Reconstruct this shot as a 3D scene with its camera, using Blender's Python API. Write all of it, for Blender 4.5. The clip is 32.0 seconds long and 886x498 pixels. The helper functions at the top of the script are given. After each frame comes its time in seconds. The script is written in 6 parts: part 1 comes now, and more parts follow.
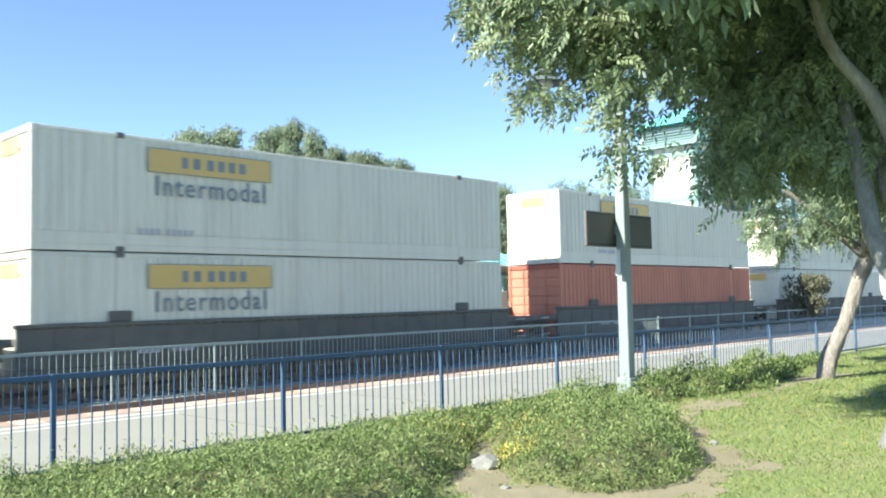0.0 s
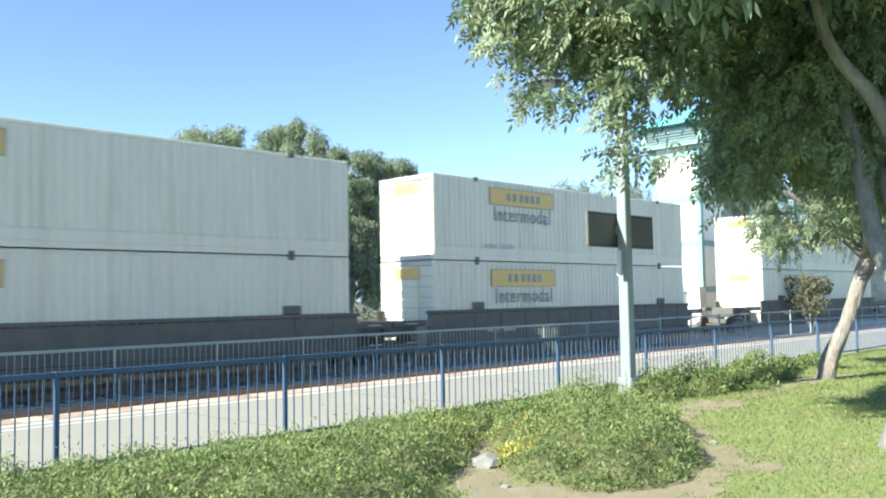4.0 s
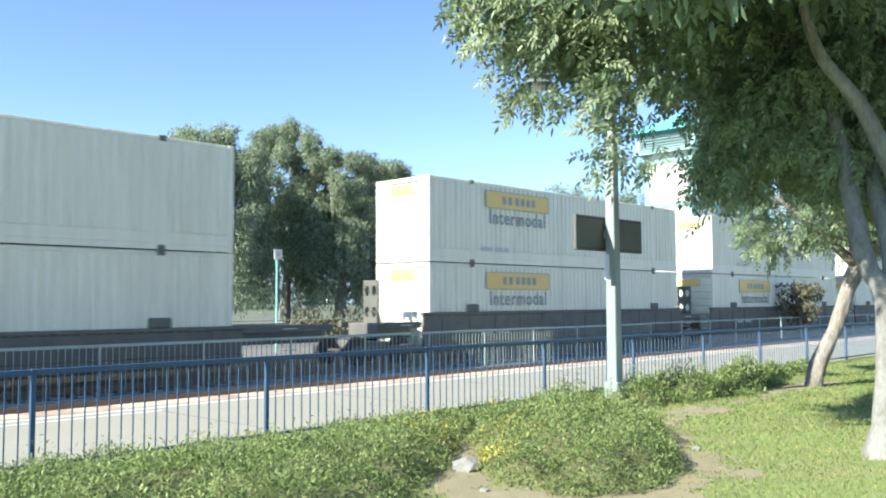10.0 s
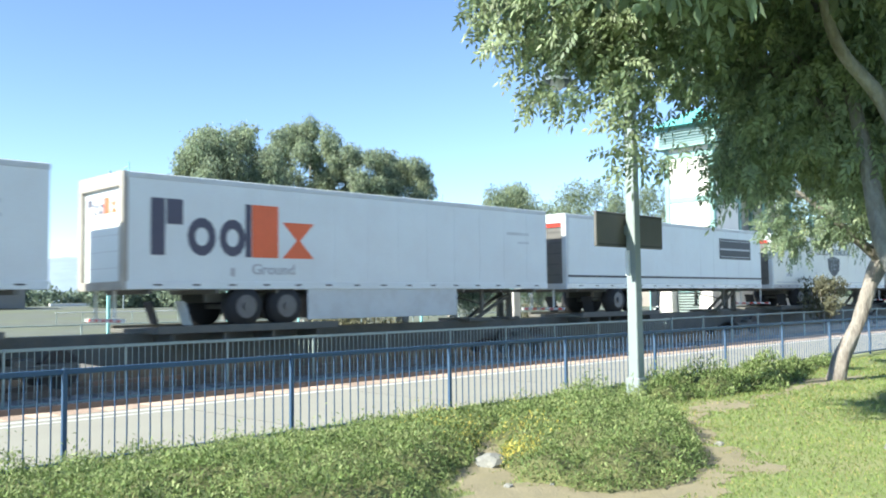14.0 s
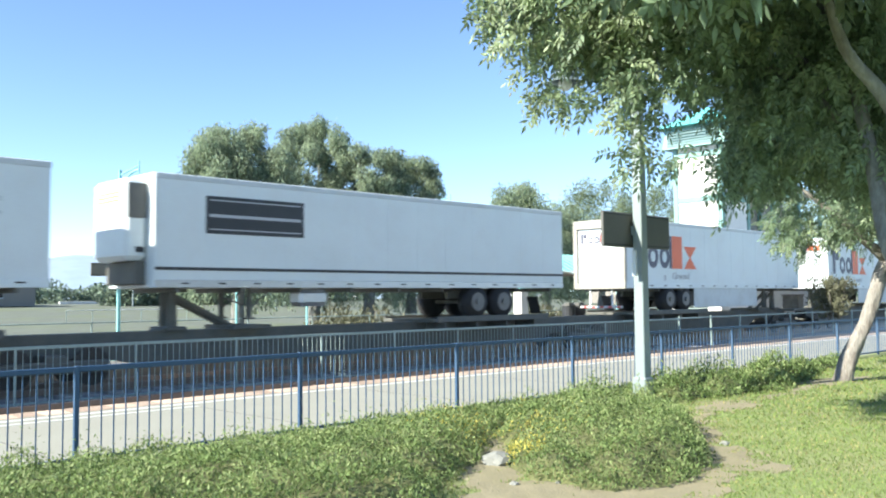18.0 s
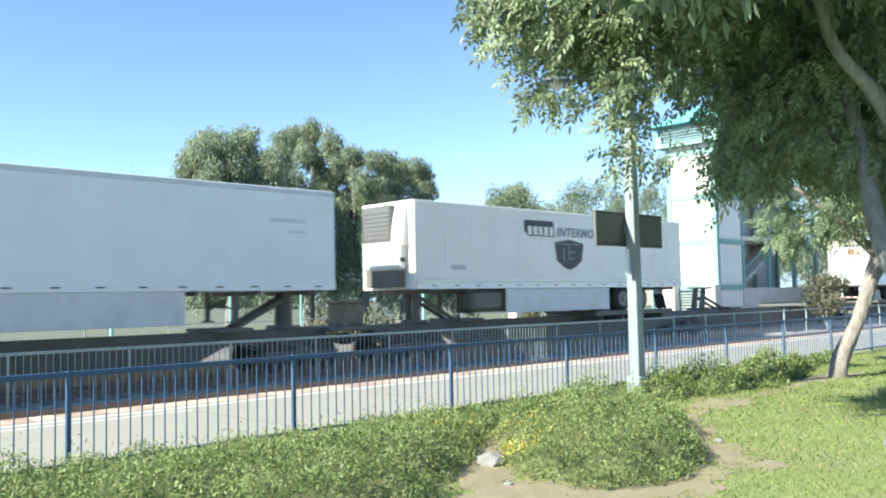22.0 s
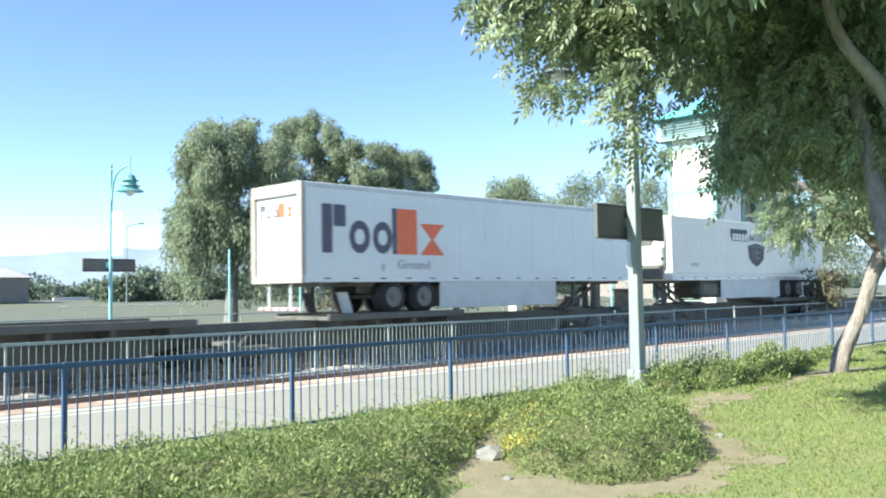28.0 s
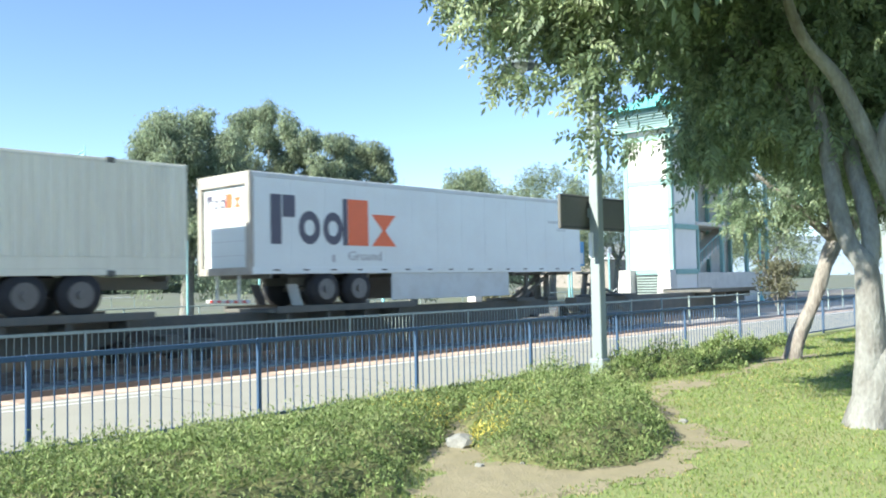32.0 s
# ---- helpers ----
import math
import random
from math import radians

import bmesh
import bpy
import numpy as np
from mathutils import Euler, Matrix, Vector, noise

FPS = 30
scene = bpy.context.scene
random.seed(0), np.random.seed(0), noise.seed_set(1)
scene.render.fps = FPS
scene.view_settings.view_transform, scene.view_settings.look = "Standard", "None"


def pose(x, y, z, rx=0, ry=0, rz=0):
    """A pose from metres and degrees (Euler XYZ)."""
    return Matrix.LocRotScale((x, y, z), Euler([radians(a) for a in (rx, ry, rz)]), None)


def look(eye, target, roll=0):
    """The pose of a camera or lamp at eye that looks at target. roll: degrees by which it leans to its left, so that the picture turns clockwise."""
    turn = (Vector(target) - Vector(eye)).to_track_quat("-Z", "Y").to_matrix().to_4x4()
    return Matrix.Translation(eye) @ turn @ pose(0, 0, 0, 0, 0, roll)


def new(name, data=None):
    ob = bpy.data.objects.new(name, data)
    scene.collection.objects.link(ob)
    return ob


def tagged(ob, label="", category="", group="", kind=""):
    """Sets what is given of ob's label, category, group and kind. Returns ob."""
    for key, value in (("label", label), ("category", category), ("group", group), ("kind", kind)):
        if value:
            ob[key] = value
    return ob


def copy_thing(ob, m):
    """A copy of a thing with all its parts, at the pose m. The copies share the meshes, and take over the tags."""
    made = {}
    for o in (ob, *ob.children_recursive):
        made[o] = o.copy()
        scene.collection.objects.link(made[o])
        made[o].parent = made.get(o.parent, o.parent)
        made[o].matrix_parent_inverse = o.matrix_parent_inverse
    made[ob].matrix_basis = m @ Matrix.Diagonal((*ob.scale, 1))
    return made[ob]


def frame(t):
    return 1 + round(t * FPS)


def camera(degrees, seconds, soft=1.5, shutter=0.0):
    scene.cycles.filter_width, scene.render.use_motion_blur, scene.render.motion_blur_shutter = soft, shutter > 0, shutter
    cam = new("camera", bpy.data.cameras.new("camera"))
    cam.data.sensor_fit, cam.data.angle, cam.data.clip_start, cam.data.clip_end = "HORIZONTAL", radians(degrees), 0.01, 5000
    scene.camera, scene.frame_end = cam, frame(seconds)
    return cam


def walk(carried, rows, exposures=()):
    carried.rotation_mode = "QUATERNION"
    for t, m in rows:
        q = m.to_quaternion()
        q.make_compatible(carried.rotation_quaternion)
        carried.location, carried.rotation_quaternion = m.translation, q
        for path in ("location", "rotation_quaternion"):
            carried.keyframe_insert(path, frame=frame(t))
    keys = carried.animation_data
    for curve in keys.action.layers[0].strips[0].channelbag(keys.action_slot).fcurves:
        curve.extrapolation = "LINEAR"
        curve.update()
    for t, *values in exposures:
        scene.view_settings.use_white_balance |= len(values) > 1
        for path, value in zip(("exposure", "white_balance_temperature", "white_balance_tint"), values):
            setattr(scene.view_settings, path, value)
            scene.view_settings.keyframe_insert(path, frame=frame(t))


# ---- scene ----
cam = camera(53.67, 32.0, soft=2.0, shutter=0.15)
PATH = [
    (0.0, pose(-0.011, 0.114, 1.794, 93.338, 1.223, -45.717)),
    (0.5, pose(-0.025, 0.105, 1.788, 93.342, 1.073, -45.421)),
    (1.0, pose(-0.040, 0.106, 1.786, 93.389, 1.414, -45.488)),
    (1.5, pose(-0.032, 0.099, 1.785, 93.414, 1.454, -45.498)),
    (2.0, pose(-0.030, 0.094, 1.787, 93.608, 0.926, -45.551)),
    (2.5, pose(-0.034, 0.089, 1.789, 93.489, 0.764, -45.521)),
    (3.0, pose(-0.036, 0.081, 1.791, 93.311, 1.210, -45.477)),
    (3.5, pose(-0.038, 0.081, 1.792, 93.291, 1.076, -45.567)),
    (5.5, pose(-0.031, 0.069, 1.795, 93.361, 0.970, -45.591)),
    (6.0, pose(-0.031, 0.066, 1.800, 93.216, 1.370, -45.429)),
    (6.5, pose(-0.033, 0.070, 1.794, 93.286, 1.036, -45.384)),
    (7.0, pose(-0.041, 0.064, 1.795, 93.364, 0.584, -45.125)),
    (7.5, pose(-0.049, 0.046, 1.815, 93.356, 0.784, -45.916)),
    (8.0, pose(-0.007, 0.014, 1.834, 92.848, 0.659, -48.219)),
    (8.5, pose(0.057, 0.015, 1.819, 92.836, 0.137, -51.191)),
    (9.0, pose(0.082, 0.026, 1.809, 92.893, 0.198, -51.270)),
    (9.5, pose(0.102, 0.048, 1.787, 93.343, 0.384, -48.917)),
    (10.0, pose(0.100, 0.045, 1.785, 93.456, 0.266, -46.007)),
    (10.5, pose(0.074, 0.041, 1.795, 93.443, 0.415, -44.981)),
    (11.0, pose(0.054, 0.035, 1.800, 93.399, 0.485, -44.584)),
    (11.5, pose(0.047, 0.025, 1.805, 93.422, 0.840, -44.553)),
    (12.0, pose(0.048, 0.013, 1.808, 93.294, 0.805, -44.533)),
    (12.5, pose(0.049, 0.013, 1.812, 93.278, 0.621, -44.691)),
    (13.0, pose(0.046, 0.005, 1.809, 93.367, 0.721, -44.625)),
    (13.5, pose(0.035, 0.002, 1.805, 93.304, 0.950, -44.646)),
    (14.0, pose(0.011, -0.007, 1.800, 93.244, 0.732, -44.706)),
    (14.5, pose(0.012, -0.012, 1.808, 93.212, 0.865, -44.583)),
    (16.5, pose(0.000, -0.037, 1.801, 93.298, 0.561, -44.381)),
    (17.0, pose(-0.021, -0.050, 1.799, 93.269, 0.507, -44.206)),
    (17.5, pose(-0.041, -0.066, 1.800, 93.173, 0.419, -44.203)),
    (18.0, pose(-0.045, -0.078, 1.806, 93.183, 0.554, -44.179)),
    (18.5, pose(-0.051, -0.086, 1.806, 93.294, 0.397, -44.364)),
    (19.0, pose(-0.053, -0.092, 1.805, 93.415, 0.539, -44.394)),
    (19.5, pose(-0.053, -0.094, 1.801, 93.466, 0.587, -44.271)),
    (20.0, pose(-0.049, -0.098, 1.804, 93.513, 0.833, -44.151)),
    (20.5, pose(-0.050, -0.094, 1.801, 93.485, 0.684, -44.290)),
    (21.0, pose(-0.041, -0.097, 1.807, 93.528, 0.757, -44.334)),
    (21.5, pose(-0.027, -0.091, 1.809, 93.589, 0.887, -44.602)),
    (22.0, pose(-0.017, -0.087, 1.801, 93.256, 1.181, -44.506)),
    (22.5, pose(-0.011, -0.081, 1.792, 93.149, 1.062, -44.148)),
    (23.0, pose(-0.010, -0.083, 1.800, 93.016, 1.012, -44.061)),
    (23.5, pose(-0.004, -0.079, 1.804, 92.787, 1.084, -44.078)),
    (24.0, pose(-0.007, -0.078, 1.799, 93.004, 1.019, -44.439)),
    (24.5, pose(0.004, -0.076, 1.802, 92.965, 1.116, -44.386)),
    (25.0, pose(0.010, -0.064, 1.799, 92.768, 0.796, -44.301)),
    (25.5, pose(0.037, -0.045, 1.809, 92.830, 0.629, -44.251)),
    (27.5, pose(0.049, -0.018, 1.803, 92.677, 0.765, -44.632)),
    (28.0, pose(0.052, -0.018, 1.798, 92.777, 0.909, -44.509)),
    (28.5, pose(0.046, -0.015, 1.803, 92.738, 0.742, -44.793)),
    (29.0, pose(0.030, -0.009, 1.792, 92.817, 0.775, -45.371)),
    (29.5, pose(0.050, 0.015, 1.804, 92.540, 0.780, -45.636)),
    (30.0, pose(0.042, 0.028, 1.812, 92.404, 0.583, -45.900)),
    (30.5, pose(0.026, 0.030, 1.806, 92.118, 0.725, -46.433)),
    (31.0, pose(-0.016, 0.027, 1.790, 92.189, 0.799, -46.870)),
    (31.5, pose(-0.049, 0.034, 1.785, 92.231, 0.604, -47.417)),
    (32.0, pose(-0.080, 0.055, 1.775, 92.200, 1.186, -47.369)),
]
walk(cam, PATH, [(0, 1.57, 6220, 6), (32, 1.57, 6220, 6)])

# ---- world and sun ----
SUN_UP, SUN_SIDE = 35.5, 15.0          # degrees of height; degrees from -x towards +y
to_sun = Vector((-math.cos(radians(SUN_SIDE)) * math.cos(radians(SUN_UP)),
                 math.sin(radians(SUN_SIDE)) * math.cos(radians(SUN_UP)), math.sin(radians(SUN_UP))))
world = bpy.data.worlds.new("sky")
scene.world = world
world.use_nodes = True
wt = world.node_tree
sky = wt.nodes.new("ShaderNodeTexSky")
sky.sky_type, sky.sun_disc = "NISHITA", False
sky.sun_elevation = radians(SUN_UP)
sky.sun_rotation = math.atan2(to_sun.x, to_sun.y)
sky.air_density, sky.dust_density, sky.ozone_density = 0.75, 0.0, 2.6
tone = wt.nodes.new("ShaderNodeVectorMath")
tone.operation = "MULTIPLY"
tone.inputs[1].default_value = (1.0, 0.975, 0.99)
wt.links.new(sky.outputs[0], tone.inputs[0])
wt.links.new(tone.outputs[0], wt.nodes["Background"].inputs[0])
wt.nodes["Background"].inputs[1].default_value = 0.097
sun = new("sun", bpy.data.lights.new("sun", "SUN"))
sun.data.energy, sun.data.angle, sun.data.color = 4.5, radians(0.55), (1.0, 0.92, 0.80)
sun.matrix_world = look(to_sun * 200, (0, 0, 0))

# ---- materials ----


def mat(name, color, rough=0.7, metal=0.0, vary=0.15, scale=6.0, fine=60.0, bump=0.15, dirt=None, dirt_amount=0.0,
        dirt_scale=1.3, stretch=None, per=None, sub=0.0):
    """A surface with colour variation at two scales, optional stains of another colour and a fine relief."""
    m = bpy.data.materials.new(name)
    m.use_nodes = True
    t = m.node_tree
    n, l = t.nodes, t.links
    b = n["Principled BSDF"]
    b.inputs["Roughness"].default_value, b.inputs["Metallic"].default_value = rough, metal
    co = n.new("ShaderNodeTexCoord").outputs["Object"]
    if stretch:
        mp = n.new("ShaderNodeMapping")
        mp.inputs["Scale"].default_value = stretch
        l.new(co, mp.inputs[0])
        co = mp.outputs[0]
    big, small = n.new("ShaderNodeTexNoise"), n.new("ShaderNodeTexNoise")
    big.inputs["Scale"].default_value, small.inputs["Scale"].default_value = scale, fine
    big.inputs["Detail"].default_value = 5
    l.new(co, big.inputs["Vector"]), l.new(co, small.inputs["Vector"])
    add = n.new("ShaderNodeMath")
    add.operation = "ADD"
    l.new(big.outputs[0], add.inputs[0]), l.new(small.outputs[0], add.inputs[1])
    value = add.outputs[0]
    if per:
        src = n.new("ShaderNodeNewGeometry").outputs["Random Per Island"] if per == "island" else n.new("ShaderNodeObjectInfo").outputs["Random"]
        ad2 = n.new("ShaderNodeMath")
        ad2.operation = "ADD"
        l.new(value, ad2.inputs[0]), l.new(src, ad2.inputs[1])
        sb = n.new("ShaderNodeMath")
        sb.operation = "SUBTRACT"
        l.new(ad2.outputs[0], sb.inputs[0])
        sb.inputs[1].default_value = 0.5
        value = sb.outputs[0]
    ramp = n.new("ShaderNodeMapRange")
    ramp.inputs[1].default_value, ramp.inputs[2].default_value = 0.5, 1.5
    ramp.inputs[3].default_value, ramp.inputs[4].default_value = 1 - vary, 1 + vary
    l.new(value, ramp.inputs[0])
    mul = n.new("ShaderNodeVectorMath")
    mul.operation = "SCALE"
    mul.inputs[0].default_value = color
    l.new(ramp.outputs[0], mul.inputs["Scale"])
    out = mul.outputs[0]
    if dirt:
        st = n.new("ShaderNodeTexNoise")
        st.inputs["Scale"].default_value, st.inputs["Detail"].default_value, st.inputs["Roughness"].default_value = dirt_scale, 8, 0.65
        l.new(co, st.inputs["Vector"])
        mr = n.new("ShaderNodeMapRange")
        mr.inputs[1].default_value, mr.inputs[2].default_value, mr.inputs[4].default_value = 0.45, 0.75, dirt_amount
        l.new(st.outputs[0], mr.inputs[0])
        mx = n.new("ShaderNodeMix")
        mx.data_type = "RGBA"
        l.new(mr.outputs[0], mx.inputs[0]), l.new(out, mx.inputs[6])
        mx.inputs[7].default_value = (*dirt, 1)
        out = mx.outputs[2]
    l.new(out, b.inputs["Base Color"])
    if bump:
        bp = n.new("ShaderNodeBump")
        bp.inputs["Strength"].default_value, bp.inputs["Distance"].default_value = bump, 0.02
        l.new(value if not per else add.outputs[0], bp.inputs["Height"]), l.new(bp.outputs[0], b.inputs["Normal"])
    if sub:
        tr = n.new("ShaderNodeBsdfTranslucent")
        l.new(out, tr.inputs[0])
        ms = n.new("ShaderNodeMixShader")
        ms.inputs[0].default_value = sub
        l.new(b.outputs[0], ms.inputs[1]), l.new(tr.outputs[0], ms.inputs[2])
        l.new(ms.outputs[0], n["Material Output"].inputs[0])
    return m


M_GROUND = mat("dry_ground", (0.12, 0.135, 0.105), 0.95, vary=0.3, scale=0.5, fine=14, bump=0.3, dirt=(0.13, 0.16, 0.06), dirt_amount=0.7, dirt_scale=0.15)
M_LAWN = mat("lawn_soil", (0.19, 0.235, 0.082), 0.95, vary=0.22, scale=1.2, fine=30, bump=0.25, dirt=(0.26, 0.23, 0.13), dirt_amount=0.55, dirt_scale=0.9)
M_DIRT = mat("bare_dirt", (0.235, 0.21, 0.13), 0.95, vary=0.25, scale=2.5, fine=40, bump=0.5, dirt=(0.22, 0.20, 0.11), dirt_amount=0.8, dirt_scale=2.2)
M_GRASS = mat("grass_blades", (0.215, 0.29, 0.085), 0.8, vary=0.3, scale=0.8, fine=8, bump=0, per="island", sub=0.4)
M_DRYGRASS = mat("dry_blades", (0.34, 0.31, 0.12), 0.8, vary=0.35, scale=0.8, fine=8, bump=0, per="island", sub=0.3)
M_COVER = mat("groundcover_leaf", (0.165, 0.235, 0.075), 0.7, vary=0.45, scale=1.5, fine=9, bump=0, per="island", sub=0.3)
M_COVER_TIP = mat("groundcover_young_leaf", (0.28, 0.335, 0.135), 0.65, vary=0.4, scale=1.5, fine=9, bump=0, per="island", sub=0.35)
# dark colour stands in for shade beneath the groundcover leaves
M_COVER_SHADE = mat("groundcover_shade", (0.12, 0.13, 0.05), 0.95, vary=0.4, scale=3, fine=30, bump=0.6)
M_YELLOW_LEAF = mat("yellowed_leaf", (0.58, 0.50, 0.11), 0.5, vary=0.3, scale=2, fine=9, bump=0, per="island", sub=0.35)
M_LEAF = mat("ash_leaf", (0.215, 0.29, 0.17), 0.5, vary=0.4, scale=0.5, fine=6, bump=0, per="island", sub=0.5)
# lighter leaf: paints sunlight into the shade tree, random tone on the leaning tree
M_LEAF_B = mat("bright_ash_leaf", (0.25, 0.31, 0.17), 0.5, vary=0.5, scale=0.5, fine=6, bump=0, per="island", sub=0.35)
M_PEPPER = mat("pepper_leaf", (0.27, 0.33, 0.215), 0.8, vary=0.5, scale=0.35, fine=3, bump=0, per="island", sub=0.5)
M_FAR_LEAF = mat("far_leaf", (0.25, 0.31, 0.19), 0.7, vary=0.45, scale=0.2, fine=2, bump=0, per="island", sub=0.45)
M_FAR_WOOD = mat("far_scrub_leaf", (0.15, 0.20, 0.14), 0.8, vary=0.4, scale=0.2, fine=2, bump=0, per="island", sub=0.3)
M_SHRUB = mat("shrub_leaf", (0.13, 0.132, 0.075), 0.6, vary=0.3, scale=2, fine=9, bump=0, per="island", sub=0.3)
M_BARK = mat("grey_bark", (0.225, 0.23, 0.21), 0.95, vary=0.35, scale=4, fine=26, bump=1.0, dirt=(0.10, 0.085, 0.07), dirt_amount=0.7, dirt_scale=5, stretch=(1, 1, 0.45))
M_BARK_ROUGH = mat("furrowed_bark", (0.28, 0.26, 0.225), 0.95, vary=0.4, scale=7, fine=32, bump=1.4, dirt=(0.09, 0.065, 0.05), dirt_amount=0.9, dirt_scale=9, stretch=(1, 1, 0.3))
M_CONCRETE = mat("platform_concrete", (0.285, 0.285, 0.235), 0.9, vary=0.1, scale=0.9, fine=50, bump=0.15, dirt=(0.29, 0.275, 0.23), dirt_amount=0.5, dirt_scale=0.7)
M_PLINTH = mat("pale_concrete", (0.62, 0.60, 0.55), 0.9, vary=0.1, scale=2, fine=40, bump=0.2, dirt=(0.4, 0.38, 0.34), dirt_amount=0.5)
M_FAR_SLAB = mat("dusty_far_concrete", (0.15, 0.145, 0.13), 0.95, vary=0.15, scale=0.8, fine=30, bump=0.2, dirt=(0.17, 0.15, 0.12), dirt_amount=0.6, dirt_scale=0.5)
# distance haze is mixed into this pale blue base colour
M_HILL = mat("hill_haze_tint", (0.24, 0.31, 0.38), 1.0, vary=0.12, scale=0.004, fine=0.03, bump=0)
M_REARFRAME = mat("dull_rear_frame", (0.38, 0.36, 0.31), 0.6, 0.1, vary=0.15, scale=3, fine=40, bump=0.1, dirt=(0.2, 0.18, 0.15), dirt_amount=0.5)
M_EDGE = mat("red_edge_paver", (0.47, 0.35, 0.26), 0.85, vary=0.35, scale=8, fine=60, bump=0.2, per="object")
M_LINE = mat("white_line_paint", (0.62, 0.62, 0.58), 0.7, vary=0.1, scale=3, fine=50, bump=0.1, dirt=(0.5, 0.48, 0.44), dirt_amount=0.5, dirt_scale=4)
M_BALLAST = mat("ballast_bed", (0.27, 0.265, 0.26), 0.95, vary=0.4, scale=4, fine=28, bump=1.0, dirt=(0.18, 0.165, 0.15), dirt_amount=0.6)
M_STONE = mat("ballast_stone", (0.36, 0.355, 0.35), 0.9, vary=0.5, scale=2, fine=20, bump=0.3, per="island")
M_RAIL = mat("rail_steel", (0.22, 0.17, 0.14), 0.45, 0.8, vary=0.2, scale=5, fine=50, bump=0.1)
M_SLEEPER = mat("concrete_sleeper", (0.33, 0.31, 0.28), 0.9, vary=0.2, scale=3, fine=30)
M_BLUE = mat("blue_fence_paint", (0.04, 0.088, 0.165), 0.5, vary=0.12, scale=3, fine=70, bump=0.08, dirt=(0.06, 0.11, 0.18), dirt_amount=0.5, dirt_scale=5)
M_FENCE2 = mat("faded_green_fence_paint", (0.25, 0.32, 0.295), 0.5, vary=0.15, scale=3, fine=70, bump=0.08, dirt=(0.40, 0.44, 0.42), dirt_amount=0.5, dirt_scale=5)
M_POLE = mat("pale_pole_paint", (0.240, 0.288, 0.288), 0.5, vary=0.1, scale=2, fine=60, bump=0.08, dirt=(0.3, 0.32, 0.3), dirt_amount=0.4)
M_SIGN_BACK = mat("dull_sign_back", (0.13, 0.13, 0.12), 0.6, 0.2, vary=0.15, scale=2, fine=40, bump=0.08)
M_TEAL = mat("teal_paint", (0.26, 0.56, 0.56), 0.45, vary=0.1, scale=2, fine=60, bump=0.06)
M_TEAL_ROOF = mat("teal_roof_metal", (0.16, 0.55, 0.55), 0.4, vary=0.12, scale=1.5, fine=40, bump=0.06)
M_WHITE_WALL = mat("white_stucco", (0.78, 0.77, 0.73), 0.9, vary=0.06, scale=0.8, fine=60, bump=0.25, dirt=(0.6, 0.58, 0.53), dirt_amount=0.3, dirt_scale=0.5)
M_GREEN_TRIM = mat("pale_green_trim", (0.22, 0.38, 0.35), 0.6, vary=0.1, scale=1.5, fine=40, bump=0.08)
M_VENT = mat("vent_metal", (0.16, 0.24, 0.24), 0.5, 0.3, vary=0.1)
M_DARK_IN = mat("painted_dark_inside", (0.03, 0.035, 0.035), 0.9, vary=0.2)
M_BOXWHITE = mat("container_white_paint", (0.70, 0.70, 0.58), 0.6, vary=0.07, scale=0.9, fine=30, bump=0.08, dirt=(0.46, 0.43, 0.35), dirt_amount=0.4, dirt_scale=1.6, stretch=(1.6, 1, 0.16))
M_BOXRED = mat("container_orange_paint", (0.52, 0.21, 0.13), 0.6, vary=0.12, scale=0.8, fine=30, bump=0.08, dirt=(0.22, 0.08, 0.05), dirt_amount=0.5, dirt_scale=0.9, stretch=(1, 1, 0.35))
M_BOXRIM = mat("container_rail_paint", (0.55, 0.54, 0.51), 0.55, vary=0.12, scale=2, fine=40, bump=0.1, dirt=(0.22, 0.20, 0.18), dirt_amount=0.6, dirt_scale=2.5)
M_REDRIM = mat("orange_rail_paint", (0.36, 0.10, 0.06), 0.6, vary=0.15, scale=2, fine=40, bump=0.1, dirt=(0.12, 0.07, 0.05), dirt_amount=0.6, dirt_scale=2.5)
M_TRAILER = mat("trailer_white_skin", (0.68, 0.735, 0.73), 0.45, vary=0.06, scale=0.5, fine=20, bump=0.04, dirt=(0.58, 0.57, 0.55), dirt_amount=0.35, dirt_scale=0.6)
M_CREAM = mat("cream_reefer_skin", (0.72, 0.72, 0.645), 0.45, vary=0.06, scale=0.5, fine=20, bump=0.04, dirt=(0.58, 0.55, 0.48), dirt_amount=0.4, dirt_scale=0.6)
M_ALU = mat("aluminium_rail", (0.52, 0.53, 0.54), 0.4, 0.6, vary=0.12, scale=3, fine=50, bump=0.06)
M_SKIRT = mat("skirt_panel", (0.53, 0.575, 0.58), 0.5, vary=0.08, scale=1, fine=30, bump=0.05, dirt=(0.36, 0.35, 0.33), dirt_amount=0.5)
M_YPANEL = mat("yellow_logo_panel", (0.64, 0.46, 0.15), 0.5, vary=0.1, scale=2, fine=30, bump=0.04, dirt=(0.55, 0.42, 0.16), dirt_amount=0.5)
M_LETTER = mat("dark_grey_lettering", (0.20, 0.24, 0.25), 0.5, vary=0.15, scale=3, fine=30, bump=0, dirt=(0.22, 0.23, 0.23), dirt_amount=0.4)
M_PURPLE = mat("dark_purple_logo", (0.075, 0.075, 0.11), 0.45, vary=0.1, scale=2, fine=30, bump=0)
M_ORANGE = mat("orange_logo", (0.72, 0.14, 0.045), 0.45, vary=0.1, scale=2, fine=30, bump=0)
M_GREYTXT = mat("pale_grey_lettering", (0.44, 0.45, 0.46), 0.5, vary=0.1, bump=0)
M_BLACK = mat("black_panel", (0.035, 0.037, 0.04), 0.5, vary=0.2, scale=3, fine=30, bump=0.03)
